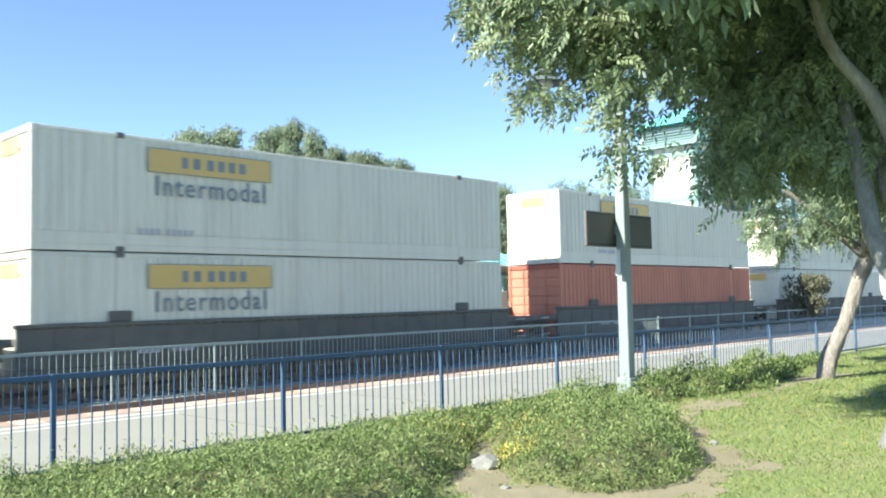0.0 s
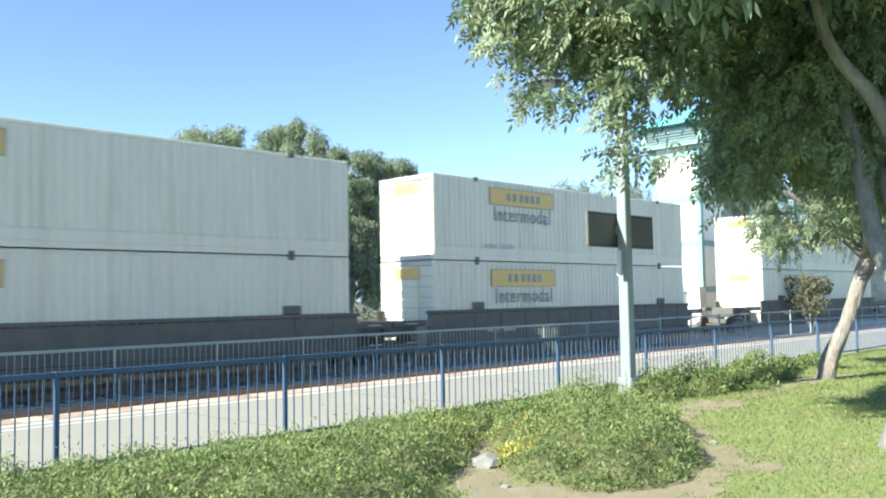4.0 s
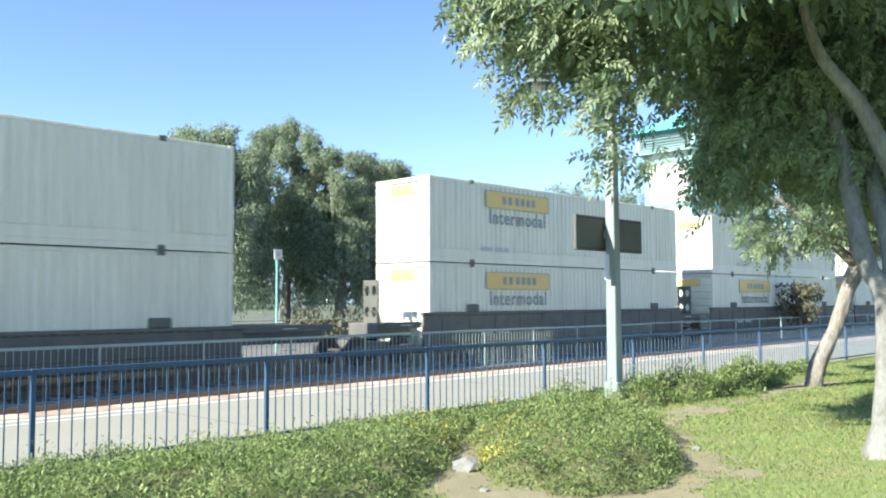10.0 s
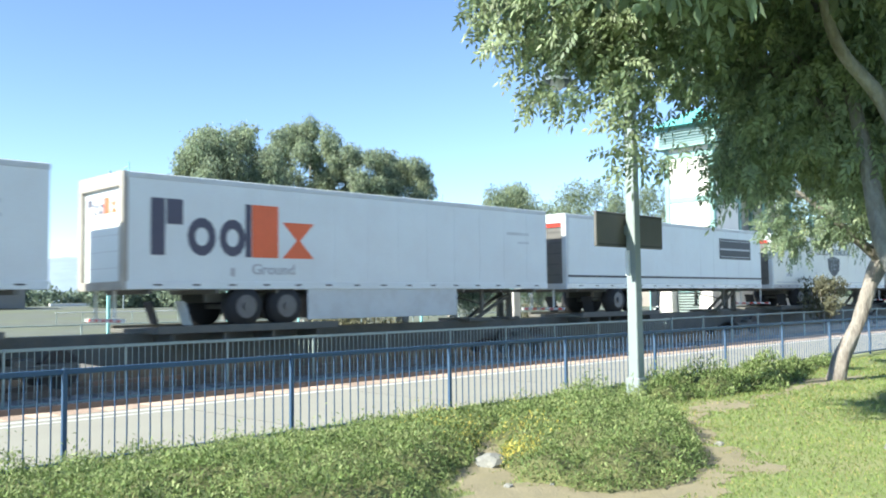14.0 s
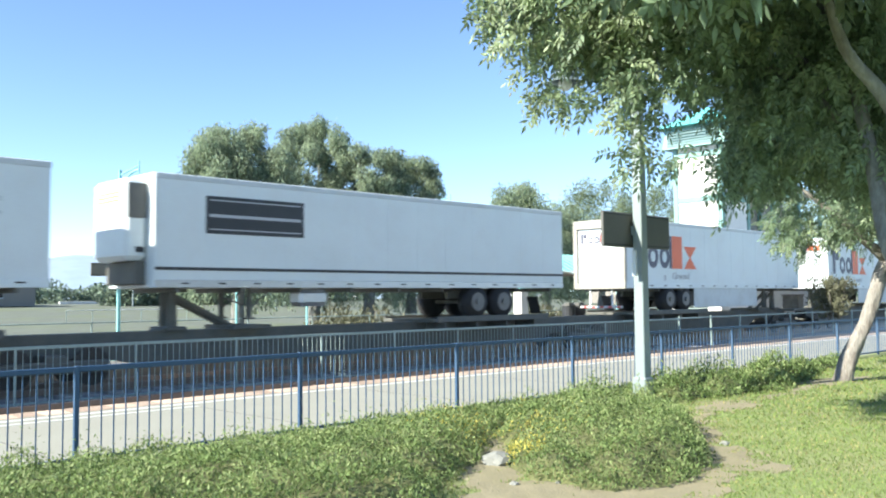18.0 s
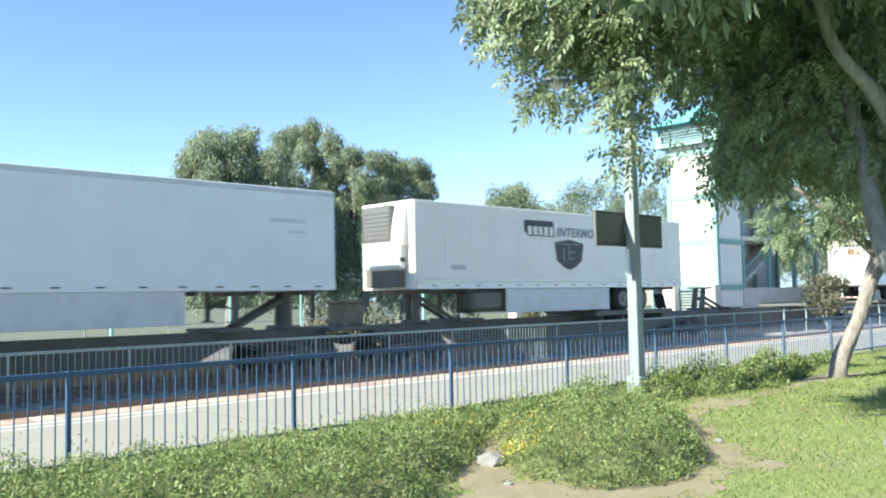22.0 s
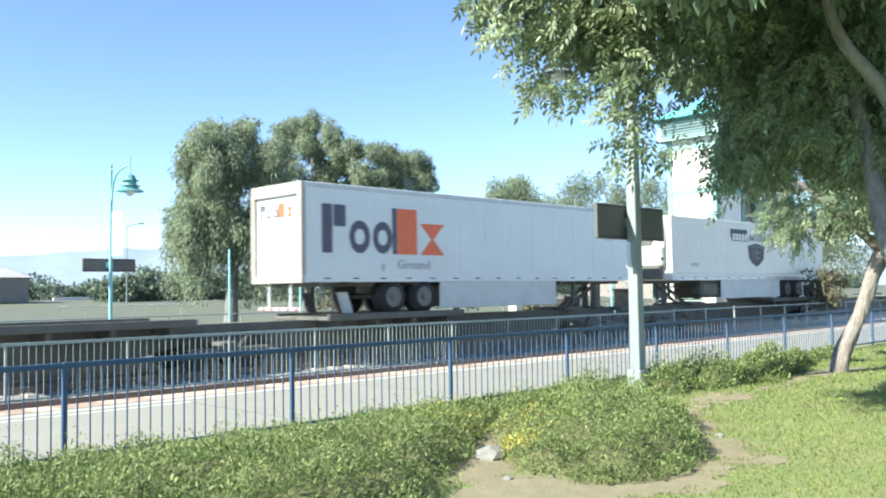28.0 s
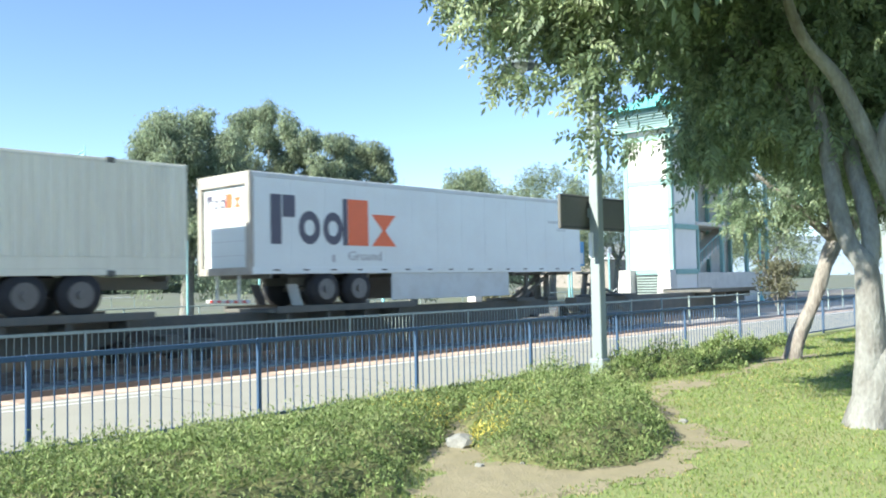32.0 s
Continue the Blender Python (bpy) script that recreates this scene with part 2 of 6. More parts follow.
M_STEEL = mat("railcar_paint", (0.122, 0.127, 0.112), 0.75, 0.1, vary=0.3, scale=2, fine=30, bump=0.2, dirt=(0.16, 0.13, 0.10), dirt_amount=0.6, dirt_scale=2)
M_WHEEL = mat("wheel_steel", (0.07, 0.065, 0.06), 0.6, 0.6, vary=0.25, scale=4, fine=40)
M_TYRE = mat("tyre_rubber", (0.03, 0.03, 0.031), 0.85, vary=0.25, scale=5, fine=60, bump=0.3)
M_HUB = mat("steel_hub", (0.14, 0.14, 0.14), 0.5, 0.5, vary=0.15, scale=5, fine=50)
M_RED = mat("red_lamp_band", (0.55, 0.05, 0.03), 0.4, vary=0.1)
M_ROCK = mat("pale_rock", (0.23, 0.235, 0.21), 0.9, vary=0.2, scale=5, fine=30, bump=0.5)
M_BOULDER = mat("blue_grey_slab", (0.26, 0.31, 0.36), 0.85, vary=0.15, scale=3, fine=30, bump=0.3, dirt=(0.2, 0.22, 0.24), dirt_amount=0.5)
M_ASPHALT = mat("asphalt", (0.11, 0.11, 0.11), 0.9, vary=0.2, scale=0.6, fine=30, bump=0.2)
M_CARPAINT = mat("silver_car_paint", (0.55, 0.56, 0.58), 0.3, 0.3, vary=0.04, bump=0)
M_CARPAINT_D = mat("white_car_paint", (0.78, 0.78, 0.76), 0.3, 0.0, vary=0.04, bump=0)
M_CARGLASS = mat("dark_car_glass", (0.02, 0.025, 0.03), 0.08, vary=0.05, bump=0)
M_ENDRUST = mat("amber_rust", (0.30, 0.16, 0.055), 0.8, vary=0.3, scale=5, fine=40, bump=0.2, dirt=(0.55, 0.45, 0.3), dirt_amount=0.7, dirt_scale=4)
M_CABINET = mat("weathered_brown_paint", (0.17, 0.14, 0.10), 0.8, vary=0.25, scale=3, fine=30, bump=0.2, dirt=(0.3, 0.26, 0.2), dirt_amount=0.5, dirt_scale=3)
M_ROOF = mat("pale_roof", (0.42, 0.42, 0.43), 0.85, vary=0.2, scale=1, fine=12, bump=0.2)
M_HOUSE = mat("beige_wall", (0.26, 0.24, 0.21), 0.9, vary=0.12, scale=0.6, fine=20, bump=0.1)
M_SOFFIT = mat("beige_soffit", (0.52, 0.46, 0.37), 0.85, vary=0.08, scale=1.5, fine=30, bump=0.1)
M_BANNER = mat("banner_cloth", (0.62, 0.65, 0.65), 0.8, vary=0.06, scale=4, fine=60, bump=0.1)
M_SIGNBLUE = mat("blue_sign", (0.08, 0.28, 0.52), 0.4, vary=0.08, bump=0)
M_STRIPE_R = mat("red_reflector", (0.60, 0.06, 0.04), 0.4, vary=0.1, bump=0)
M_LAMPGLASS = mat("lamp_glass", (0.7, 0.72, 0.7), 0.25, vary=0.05, bump=0)

# ---- mesh helpers ----


def part(name, bm, material, parent=None, label="", smooth=False):
    """One mesh object from a bmesh, under a thing or part."""
    me = bpy.data.meshes.new(name)
    bm.to_mesh(me)
    bm.free()
    me.materials.append(material)
    if smooth:
        me.polygons.foreach_set("use_smooth", [True] * len(me.polygons))
    ob = new(name, me)
    ob.parent = parent
    return tagged(ob, label) if label else ob


def share(name, me, parent, m):
    """One more object on a mesh that is there already."""
    ob = new(name, me)
    ob.parent = parent
    ob.matrix_basis = m
    return ob


def empty(name, label, category, m=None, group="", kind=""):
    ob = new(name)
    if m is not None:
        ob.matrix_basis = m
    return tagged(ob, label, category, group, kind)


def box(bm, x0, x1, y0, y1, z0, z1, bev=0.0):
    r = bmesh.ops.create_cube(bm, size=1, matrix=Matrix.Translation(((x0 + x1) / 2, (y0 + y1) / 2, (z0 + z1) / 2)) @ Matrix.Diagonal((x1 - x0, y1 - y0, z1 - z0, 1)))
    if bev:
        edges = list({e for v in r["verts"] for e in v.link_edges})
        bmesh.ops.bevel(bm, geom=edges, offset=bev, segments=1, affect="EDGES")
    return bm


def B(x0, x1, y0, y1, z0, z1, bev=0.0):
    return box(bmesh.new(), x0, x1, y0, y1, z0, z1, bev)


def rod(bm, p0, p1, r0, r1=None, seg=8, caps=True):
    """A straight tapered rod from p0 to p1."""
    p0, p1 = Vector(p0), Vector(p1)
    d = p1 - p0
    m = Matrix.Translation((p0 + p1) / 2) @ d.to_track_quat("Z", "Y").to_matrix().to_4x4()
    bmesh.ops.create_cone(bm, cap_ends=caps, segments=seg, radius1=r0, radius2=r0 if r1 is None else r1, depth=d.length, matrix=m)
    return bm


def tube(bm, pts, radii, seg=9, rough=0.0, rng=None):
    """A bent tapered limb through the points."""
    pts = [Vector(p) for p in pts]
    rings = []
    for i, p in enumerate(pts):
        d = (pts[min(i + 1, len(pts) - 1)] - pts[max(i - 1, 0)]).normalized()
        q = Vector((0, 0, 1)).rotation_difference(d)
        ring = []
        for k in range(seg):
            a = 2 * math.pi * k / seg
            r = radii[i] * (1 + (rough * noise.noise(Vector((p.x * 2 + math.cos(a) * 1.5, p.y * 2 + math.sin(a) * 1.5, p.z * 1.3))) if rough else 0))
            ring.append(bm.verts.new(p + q @ Vector((r * math.cos(a), r * math.sin(a), 0))))
        rings.append(ring)
    for a, b in zip(rings, rings[1:]):
        for k in range(seg):
            bm.faces.new((a[k], a[(k + 1) % seg], b[(k + 1) % seg], b[k]))
    bm.faces.new(rings[-1])
    bm.faces.new(rings[0][::-1])
    return bm


def spline(pts, radii, n=4):
    """Denser points on a smooth curve through pts."""
    out, rr = [], []
    P = [Vector(p) for p in pts]
    for i in range(len(P) - 1):
        a, b, c, d = P[max(i - 1, 0)], P[i], P[i + 1], P[min(i + 2, len(P) - 1)]
        for k in range(n):
            t = k / n
            out.append(0.5 * ((2 * b) + (c - a) * t + (2 * a - 5 * b + 4 * c - d) * t * t + (3 * b - a - 3 * c + d) * t ** 3))
            rr.append(radii[i] * (1 - t) + radii[i + 1] * t)
    return out + [P[-1]], rr + [radii[-1]]


def mesh_from(name, verts, faces, material, parent=None, kind="", label=""):
    me = bpy.data.meshes.new(name)
    me.from_pydata(verts, [], faces)
    me.materials.append(material)
    ob = new(name, me)
    ob.parent = parent
    return tagged(ob, label, "", "", kind)


def leaf_mesh(name, at, length, width, direction, normal, material, parent, kind="", fold=0.25):
    """Many folded four-cornered leaves: at (n,3), direction and normal (n,3) unit vectors, length and width (n)."""
    n = len(at)
    side = np.cross(direction, normal)
    side /= np.linalg.norm(side, axis=1)[:, None] + 1e-9
    up = np.cross(side, direction)
    L, W = np.asarray(length)[:, None], np.asarray(width)[:, None]
    v = np.empty((n, 4, 3))
    v[:, 0] = at
    v[:, 1] = at + direction * L * 0.45 + side * W * 0.5 + up * W * fold
    v[:, 2] = at + direction * L
    v[:, 3] = at + direction * L * 0.45 - side * W * 0.5 + up * W * fold
    i = np.arange(n)[:, None] * 4
    faces = np.concatenate([i + np.array([[0, 1, 2]]), i + np.array([[0, 2, 3]])])
    me = bpy.data.meshes.new(name)
    me.vertices.add(n * 4)
    me.vertices.foreach_set("co", v.reshape(-1))
    me.loops.add(n * 6)
    me.loops.foreach_set("vertex_index", faces.reshape(-1).astype(np.int32))
    me.polygons.add(n * 2)
    me.polygons.foreach_set("loop_start", np.arange(n * 2, dtype=np.int32) * 3)
    me.update(calc_edges=True)
    me.materials.append(material)
    ob = new(name, me)
    ob.parent = parent
    return tagged(ob, kind=kind)


def unit(rng, n):
    d = rng.normal(size=(n, 3))
    return d / np.linalg.norm(d, axis=1)[:, None]


def text_mesh(text, size, spacing=1.0, bold=0.022, slant=0.0):
    """A flat mesh of the built-in font's letters, in the xz plane, from x = 0."""
    c = bpy.data.curves.new("lettering", "FONT")
    c.body, c.size, c.extrude, c.space_character = text, size, 0.004, spacing
    c.resolution_u, c.offset, c.shear = 3, bold, slant
    ob = bpy.data.objects.new("lettering", c)
    scene.collection.objects.link(ob)
    me = bpy.data.meshes.new_from_object(ob.evaluated_get(bpy.context.evaluated_depsgraph_get()))
    bpy.data.objects.remove(ob)
    bpy.data.curves.remove(c)
    me.transform(Matrix.Rotation(radians(90), 4, "X"))
    return me

# ---- ground and platforms ----
FENCE_Y, EDGE_Y, MID_Y, TRAIN_Y = 9.55, 15.0, 19.0, 20.3
RAIL_Z, BED_Z = -0.2, -0.38


def sheet(name, x0, x1, y0, y1, nx, ny, height, material, label, category="ground"):
    xs, ys = np.linspace(x0, x1, nx + 1), np.linspace(y0, y1, ny + 1)
    verts = [(x, y, height(x, y)) for y in ys for x in xs]
    faces = [(j * (nx + 1) + i, j * (nx + 1) + i + 1, (j + 1) * (nx + 1) + i + 1, (j + 1) * (nx + 1) + i) for j in range(ny) for i in range(nx)]
    ob = mesh_from(name, verts, faces, material)
    ob.data.polygons.foreach_set("use_smooth", [True] * len(faces))
    return tagged(ob, label, category, "", "structure")


def ground_z(y):
    """The ground lies level by the station and rises gently beyond it."""
    t = max(0.0, min(1.0, (y - 55) / 60))
    return -0.6 + 2.0 * t * t * (3 - 2 * t)


ground = sheet("ground", -2500, 2500, -2500, 2500, 50, 250, lambda x, y: ground_z(y), M_GROUND, "dry open ground out to the horizon")


def lawn_z(x, y):
    return 0.02 + 0.05 * noise.noise(Vector((x * 0.35, y * 0.35, 0))) + 0.02 * noise.noise(Vector((x * 1.3, y * 1.3, 4)))


lawn = sheet("lawn", -14, 62, -14, FENCE_Y + 0.25, 150, 50, lawn_z, M_LAWN, "sunlit mown lawn with worn bare patches")
platform = tagged(part("platform", B(-70, 110, FENCE_Y + 0.25, EDGE_Y - 0.61, -0.55, 0.0), M_CONCRETE), "long pale concrete station platform", "platform", "", "structure")
part("platform_line", B(-70, 110, EDGE_Y - 0.97, EDGE_Y - 0.84, -0.02, 0.004), M_LINE, platform, "worn white safety line")
part("platform_line", B(-70, 7.45, EDGE_Y - 1.38, EDGE_Y - 1.30, -0.02, 0.004), M_LINE, platform, "worn white safety line")
for k in range(24):
    part("slab_joint", B(-3.4 + 3.6 * k, -3.385 + 3.6 * k, FENCE_Y + 0.3, EDGE_Y - 1.5, -0.02, 0.003), M_FAR_SLAB, platform)
part("edge_bed", B(-70, 110, EDGE_Y - 0.61, EDGE_Y, -0.55, -0.03), M_CONCRETE, platform)
ballast = sheet("ballast", -120, 160, EDGE_Y - 0.05, 24.4, 200, 24, lambda x, y: BED_Z + 0.06 * noise.noise(Vector((x * 0.9, y * 0.9, 2))), M_BALLAST, "grey ballast bed under two tracks")
far_platform = tagged(part("far_platform", B(-70, 110, 24.3, 29.0, -0.55, 0.0), M_FAR_SLAB), "far concrete platform behind the train", "platform", "", "structure")
lot = tagged(part("parking_lot", B(-60, 140, 30.5, 47, -0.58, -0.5), M_ASPHALT), "asphalt parking lot behind the far platform", "parking lot", "", "structure")

rng = np.random.default_rng(5)
n = 9000
pts = np.stack([rng.uniform(-3, 34, n) ** 1.0, rng.uniform(EDGE_Y + 0.03, MID_Y + 0.4, n), np.full(n, BED_Z + 0.02)], 1)
sz = rng.uniform(0.03, 0.065, n)
base = np.array([[1, 0, -.3], [-.5, .87, -.3], [-.5, -.87, -.3], [0.1, 0.1, .8]])
rot = rng.uniform(0, 6.28, n)
c, s = np.cos(rot), np.sin(rot)
jig = base[None] * rng.uniform(0.6, 1.3, (n, 4, 1))
vv = np.stack([jig[..., 0] * c[:, None] - jig[..., 1] * s[:, None], jig[..., 0] * s[:, None] + jig[..., 1] * c[:, None], jig[..., 2]], -1) * sz[:, None, None] + pts[:, None]
ff = (np.arange(n)[:, None, None] * 4 + np.array([[0, 1, 3], [1, 2, 3], [2, 0, 3]])[None]).reshape(-1, 3)
stones = mesh_from("ballast_stones", vv.reshape(-1, 3).tolist(), ff.tolist(), M_STONE, None, "stuff", "loose grey ballast stones between the rails")
tagged(stones, "", "ballast")

for cy in (17.0, 21.6):
    track = empty("railway_track", "steel rails on concrete sleepers in grey ballast", "track", pose(0, cy, 0), kind="structure")
    for sy in (-0.72, 0.72):
        bm = B(-120, 160, sy - 0.035, sy + 0.035, RAIL_Z - 0.05, RAIL_Z)
        box(bm, -120, 160, sy - 0.012, sy + 0.012, RAIL_Z - 0.13, RAIL_Z - 0.05)
        box(bm, -120, 160, sy - 0.07, sy + 0.07, RAIL_Z - 0.15, RAIL_Z - 0.13)
        part("rail", bm, M_RAIL, track)
    sl = part("sleeper", B(-0.13, 0.13, -1.3, 1.3, RAIL_Z - 0.3, RAIL_Z - 0.15, 0.02), M_SLEEPER, track)
    sl.location.x = -8
    for i in range(1, 90):
        share("sleeper", sl.data, track, pose(-8 + 0.61 * i, 0, 0))

# ---- fences ----


def fence_bay(name, label, material, width, pickets, z0, z1, post, rail, group):
    """One bay: a post at its start, top and bottom rail, square pickets."""
    f = empty(name, label, "fence", None, group)
    part("post", B(-post / 2, post / 2, -post / 2, post / 2, z0 - 0.15, z1 + 0.004, 0.006), material, f)
    part("top_rail", B(post / 2, width - post / 2, -rail / 2, rail / 2, z1 - rail * 1.5, z1, 0.006), material, f)
    part("bottom_rail", B(post / 2, width - post / 2, -rail / 2, rail / 2, z0 + 0.08, z0 + 0.08 + rail, 0.004), material, f)
    p = None
    for k in range(1, pickets):
        x = width * k / pickets
        if p is None:
            p = part("picket", B(-0.0065, 0.0065, -0.0065, 0.0065, z0 + 0.08 + rail - 0.01, z1 - rail * 1.5 + 0.01), material, f)
            p.location.x = x
        else:
            share("picket", p.data, f, pose(x, 0, 0))
    return f


BAY = 2.917
bay = fence_bay("platform_fence", "blue painted steel picket fence along the platform", M_BLUE, BAY, 21, 0.0, 1.10, 0.052, 0.04, "platform fence bays")
bay.location = (3.76 - BAY * 3, FENCE_Y, 0)
for i in range(1, 17):
    copy_thing(bay, pose(3.76 - BAY * 3 + BAY * i, FENCE_Y, 0))
bay2 = fence_bay("track_fence", "faded grey-green picket fence between the two tracks", M_FENCE2, 2.575, 17, -0.4, 0.88, 0.05, 0.045, "track fence bays")
bay2.location = (6.24 - 2.575 * 3, MID_Y, 0)
for i in range(1, 13):
    copy_thing(bay2, pose(6.24 - 2.575 * 3 + 2.575 * i, MID_Y, 0))

# ---- the train ----
CAR = 16.15
W = 2.59
TRAIN = []          # (thing, its start in metres along the train)


def ride(ob, x0):
    TRAIN.append((ob, x0))
    return ob


def corrugated(x0, x1, z0, z1, y, pitch, deep, bm=None):
    """An upright sheet with trapezoid ribs, in the xz plane, ribs towards -y."""
    bm = bm or bmesh.new()
    prev, x, k = None, x0, 0
    steps = [(0.0, 0.0), (0.36, 0.0), (0.5, deep), (0.86, deep)]
    xs = []
    while x < x1 - 0.01:
        for a, d in steps:
            if x + a * pitch < x1:
                xs.append((x + a * pitch, d))
        x += pitch
    xs.append((x1, 0.0))
    for px, d in xs:
        cur = (bm.verts.new((px, y - d, z0)), bm.verts.new((px, y - d, z1)))
        if prev:
            bm.faces.new((prev[0], cur[0], cur[1], prev[1]))
        prev = cur
    return bm


INTER = text_mesh("Intermodal", 0.72, 1.16, 0.008)
GROUND_TXT = text_mesh("Ground", 0.40, 1.0, 0.004)
INTER2 = text_mesh("INTERMODAL", 0.47, 1.06, 0.012, 0.22)


def lettering(me, material, parent, x0, x1, z, name="lettering", y=-0.036):
    """Letters scaled to run from x0 to x1, their foot at z."""
    w = me.copy()
    lo = min(v.co.x for v in w.vertices)
    hi = max(v.co.x for v in w.vertices)
    k = (x1 - x0) / (hi - lo)
    w.transform(Matrix.Translation((x0, y, z)) @ Matrix.Diagonal((k, 1, 1, 1)) @ Matrix.Translation((-lo, 0, 0)))
    w.materials.clear()
    w.materials.append(material)
    ob = new(name, w)
    ob.parent = parent
    return ob


def container(label, paint, rim, logo, words, code=True, stained=False):
    """A 53-foot container, its near left bottom corner at the origin."""
    H = 2.855
    c = empty("container", label, "container", None, "stacked containers")
    part("body", B(0.06, CAR - 0.06, 0.03, W - 0.03, 0.05, H - 0.04), paint, c)
    part("side_wall", corrugated(0.14, CAR - 0.14, 0.45, H - 0.1, 0.025, 0.262, 0.042), paint, c)
    part("lower_panel", B(0.14, CAR - 0.14, 0.006, 0.04, 0.16, 0.45, 0.01), paint, c)
    part("roof", B(0.02, CAR - 0.02, 0.02, W - 0.02, H - 0.035, H, 0.01), rim if paint is M_BOXRED else paint, c)
    for y in (0.0, W - 0.07):
        part("top_rail", B(0.14, CAR - 0.14, y, y + 0.07, H - 0.1, H - 0.036, 0.01), paint, c)
        part("bottom_rail", B(0.14, CAR - 0.14, y, y + 0.07, 0.0, 0.16, 0.01), paint, c)
        for x in (0.0, CAR - 0.14):
            part("corner_post", B(x, x + 0.14, y, y + 0.09, 0.0, H + 0.004, 0.012), paint, c)
    for x in (2.02, CAR - 2.16):
        part("stacking_post", B(x, x + 0.16, -0.012, 0.03, 0.0, H + 0.002, 0.01), paint, c)
        for z in (-0.03, H - 0.12):
            part("lifting_casting", B(x - 0.02, x + 0.18, -0.03, 0.06, z, z + 0.145, 0.01), M_STEEL, c)
    # ribbed end wall with frame and locking rods
    for k in range(7):
        z = 0.25 + k * 0.35
        part("end_rib", B(0.03, 0.065, 0.1, W - 0.1, z, z + 0.26, 0.012), paint, c)
    part("end_sill", B(0.0, 0.08, 0.1, W - 0.1, 0.0, 0.17, 0.01), rim, c)
    part("end_header", B(0.0, 0.08, 0.1, W - 0.1, H - 0.16, H - 0.04, 0.01), rim, c)
    for y in (0.75, 1.84):
        part("lock_rod", rod(bmesh.new(), (-0.005, y, 0.15), (-0.005, y, H - 0.15), 0.016, seg=6), paint, c)
    if stained:
        for k in range(1, 5):
            part("end_seam", B(0.02, 0.064, 0.3, W - 0.3, 0.535 + 0.35 * (k - 1), 0.57 + 0.35 * (k - 1)), M_ENDRUST, c)
        for y in (0.45, W - 0.55):
            part("rusted_rail", B(0.0, 0.03, y, y + 0.09, 0.17, 1.75, 0.01), M_ENDRUST, c, "rust-streaked upright on the container end")
    if logo or words:
        end = part("end_logo_panel", B(0.005, 0.02, 0.7, 1.9, 2.28, 2.62), M_YPANEL, c, "yellow logo panel on the container end")
    if logo:
        p = part("logo_panel", B(2.8, 6.42, -0.04, -0.028, 1.98, 2.60), M_YPANEL, c, "long yellow logo panel with dark bars")
        bm = B(2.8, 6.42, -0.046, -0.041, 1.98, 2.0)
        box(bm, 2.8, 6.42, -0.046, -0.041, 2.58, 2.6), box(bm, 2.8, 2.82, -0.046, -0.041, 2.0, 2.58), box(bm, 6.4, 6.42, -0.046, -0.041, 2.0, 2.58)
        part("logo_border", bm, M_LETTER, p)
        for x, w in ((3.72, 0.17), (4.04, 0.2), (4.44, 0.2), (4.76, 0.2), (5.08, 0.2), (5.40, 0.2)):
            part("logo_bar", B(x, x + w, -0.046, -0.041, 2.15, 2.43), M_LETTER, p)
    if words:
        lettering(INTER, M_LETTER, c, 3.0, 6.22, 1.42 if logo else 1.5)
    if code:
        bar = part("code_bar", B(0, 0.1, -0.033, -0.029, 0.42, 0.58), M_GREYTXT, c)
        bar.location.x = 2.55
        for k in range(1, 9):
            share("code_bar", bar.data, c, pose(2.55 + k * 0.16 + (0.1 if k > 3 else 0), 0, 0))
    return c


def truck(parent, x):
    """A two-axle railway truck under a car."""
    t = part("truck_frame", B(x - 1.25, x + 1.25, 0.28, 0.45, 0.12, 0.42, 0.05), M_STEEL, parent)
    part("truck_bolster", B(x - 0.25, x + 0.25, 0.3, W - 0.3, 0.25, 0.55, 0.03), M_STEEL, t)
    bm = B(x - 1.25, x + 1.25, W - 0.45, W - 0.28, 0.12, 0.42, 0.05)
    part("truck_frame", bm, M_STEEL, parent)
    for ax in (-0.88, 0.88):
        for y in (0.5, W - 0.62):
            part("rail_wheel", rod(bmesh.new(), (x + ax, y, 0.26), (x + ax, y + 0.12, 0.26), 0.455, seg=20), M_WHEEL, parent, smooth=False)
        part("axle", rod(bmesh.new(), (x + ax, 0.5, 0.26), (x + ax, W - 0.5, 0.26), 0.08, seg=8), M_WHEEL, parent)


def pierced_plate(x, y0, y1, z0, z1):
    """An upright plate across the car with two by two round holes."""
    bm = bmesh.new()
    dy, dz = (y1 - y0) / 2, (z1 - z0) / 2
    for i in range(2):
        for j in range(2):
            cy, cz = y0 + dy * (i + 0.5), z0 + dz * (j + 0.5)
            rings = []
            for side in (0.0, 0.06):
                inner, outer = [], []
                for k in range(16):
                    a = math.pi * k / 8
                    u, v = math.cos(a), math.sin(a)
                    e = max(abs(u), abs(v))
                    inner.append(bm.verts.new((x + side, cy + u * dy * 0.32, cz + v * dz * 0.26)))
                    outer.append(bm.verts.new((x + side, cy + u / e * dy / 2, cz + v / e * dz / 2)))
                rings.append((inner, outer))
            (a0, b0), (a1, b1) = rings
            for k in range(16):
                m = (k + 1) % 16
                bm.faces.new((a0[k], a0[m], b0[m], b0[k]))
                bm.faces.new((a1[k], b1[k], b1[m], a1[m]))
                bm.faces.new((a0[k], a1[k], a1[m], a0[m]))
                bm.faces.new((b0[k], b0[m], b1[m], b1[k]))
    bmesh.ops.recalc_face_normals(bm, faces=bm.faces[:])
    return bm


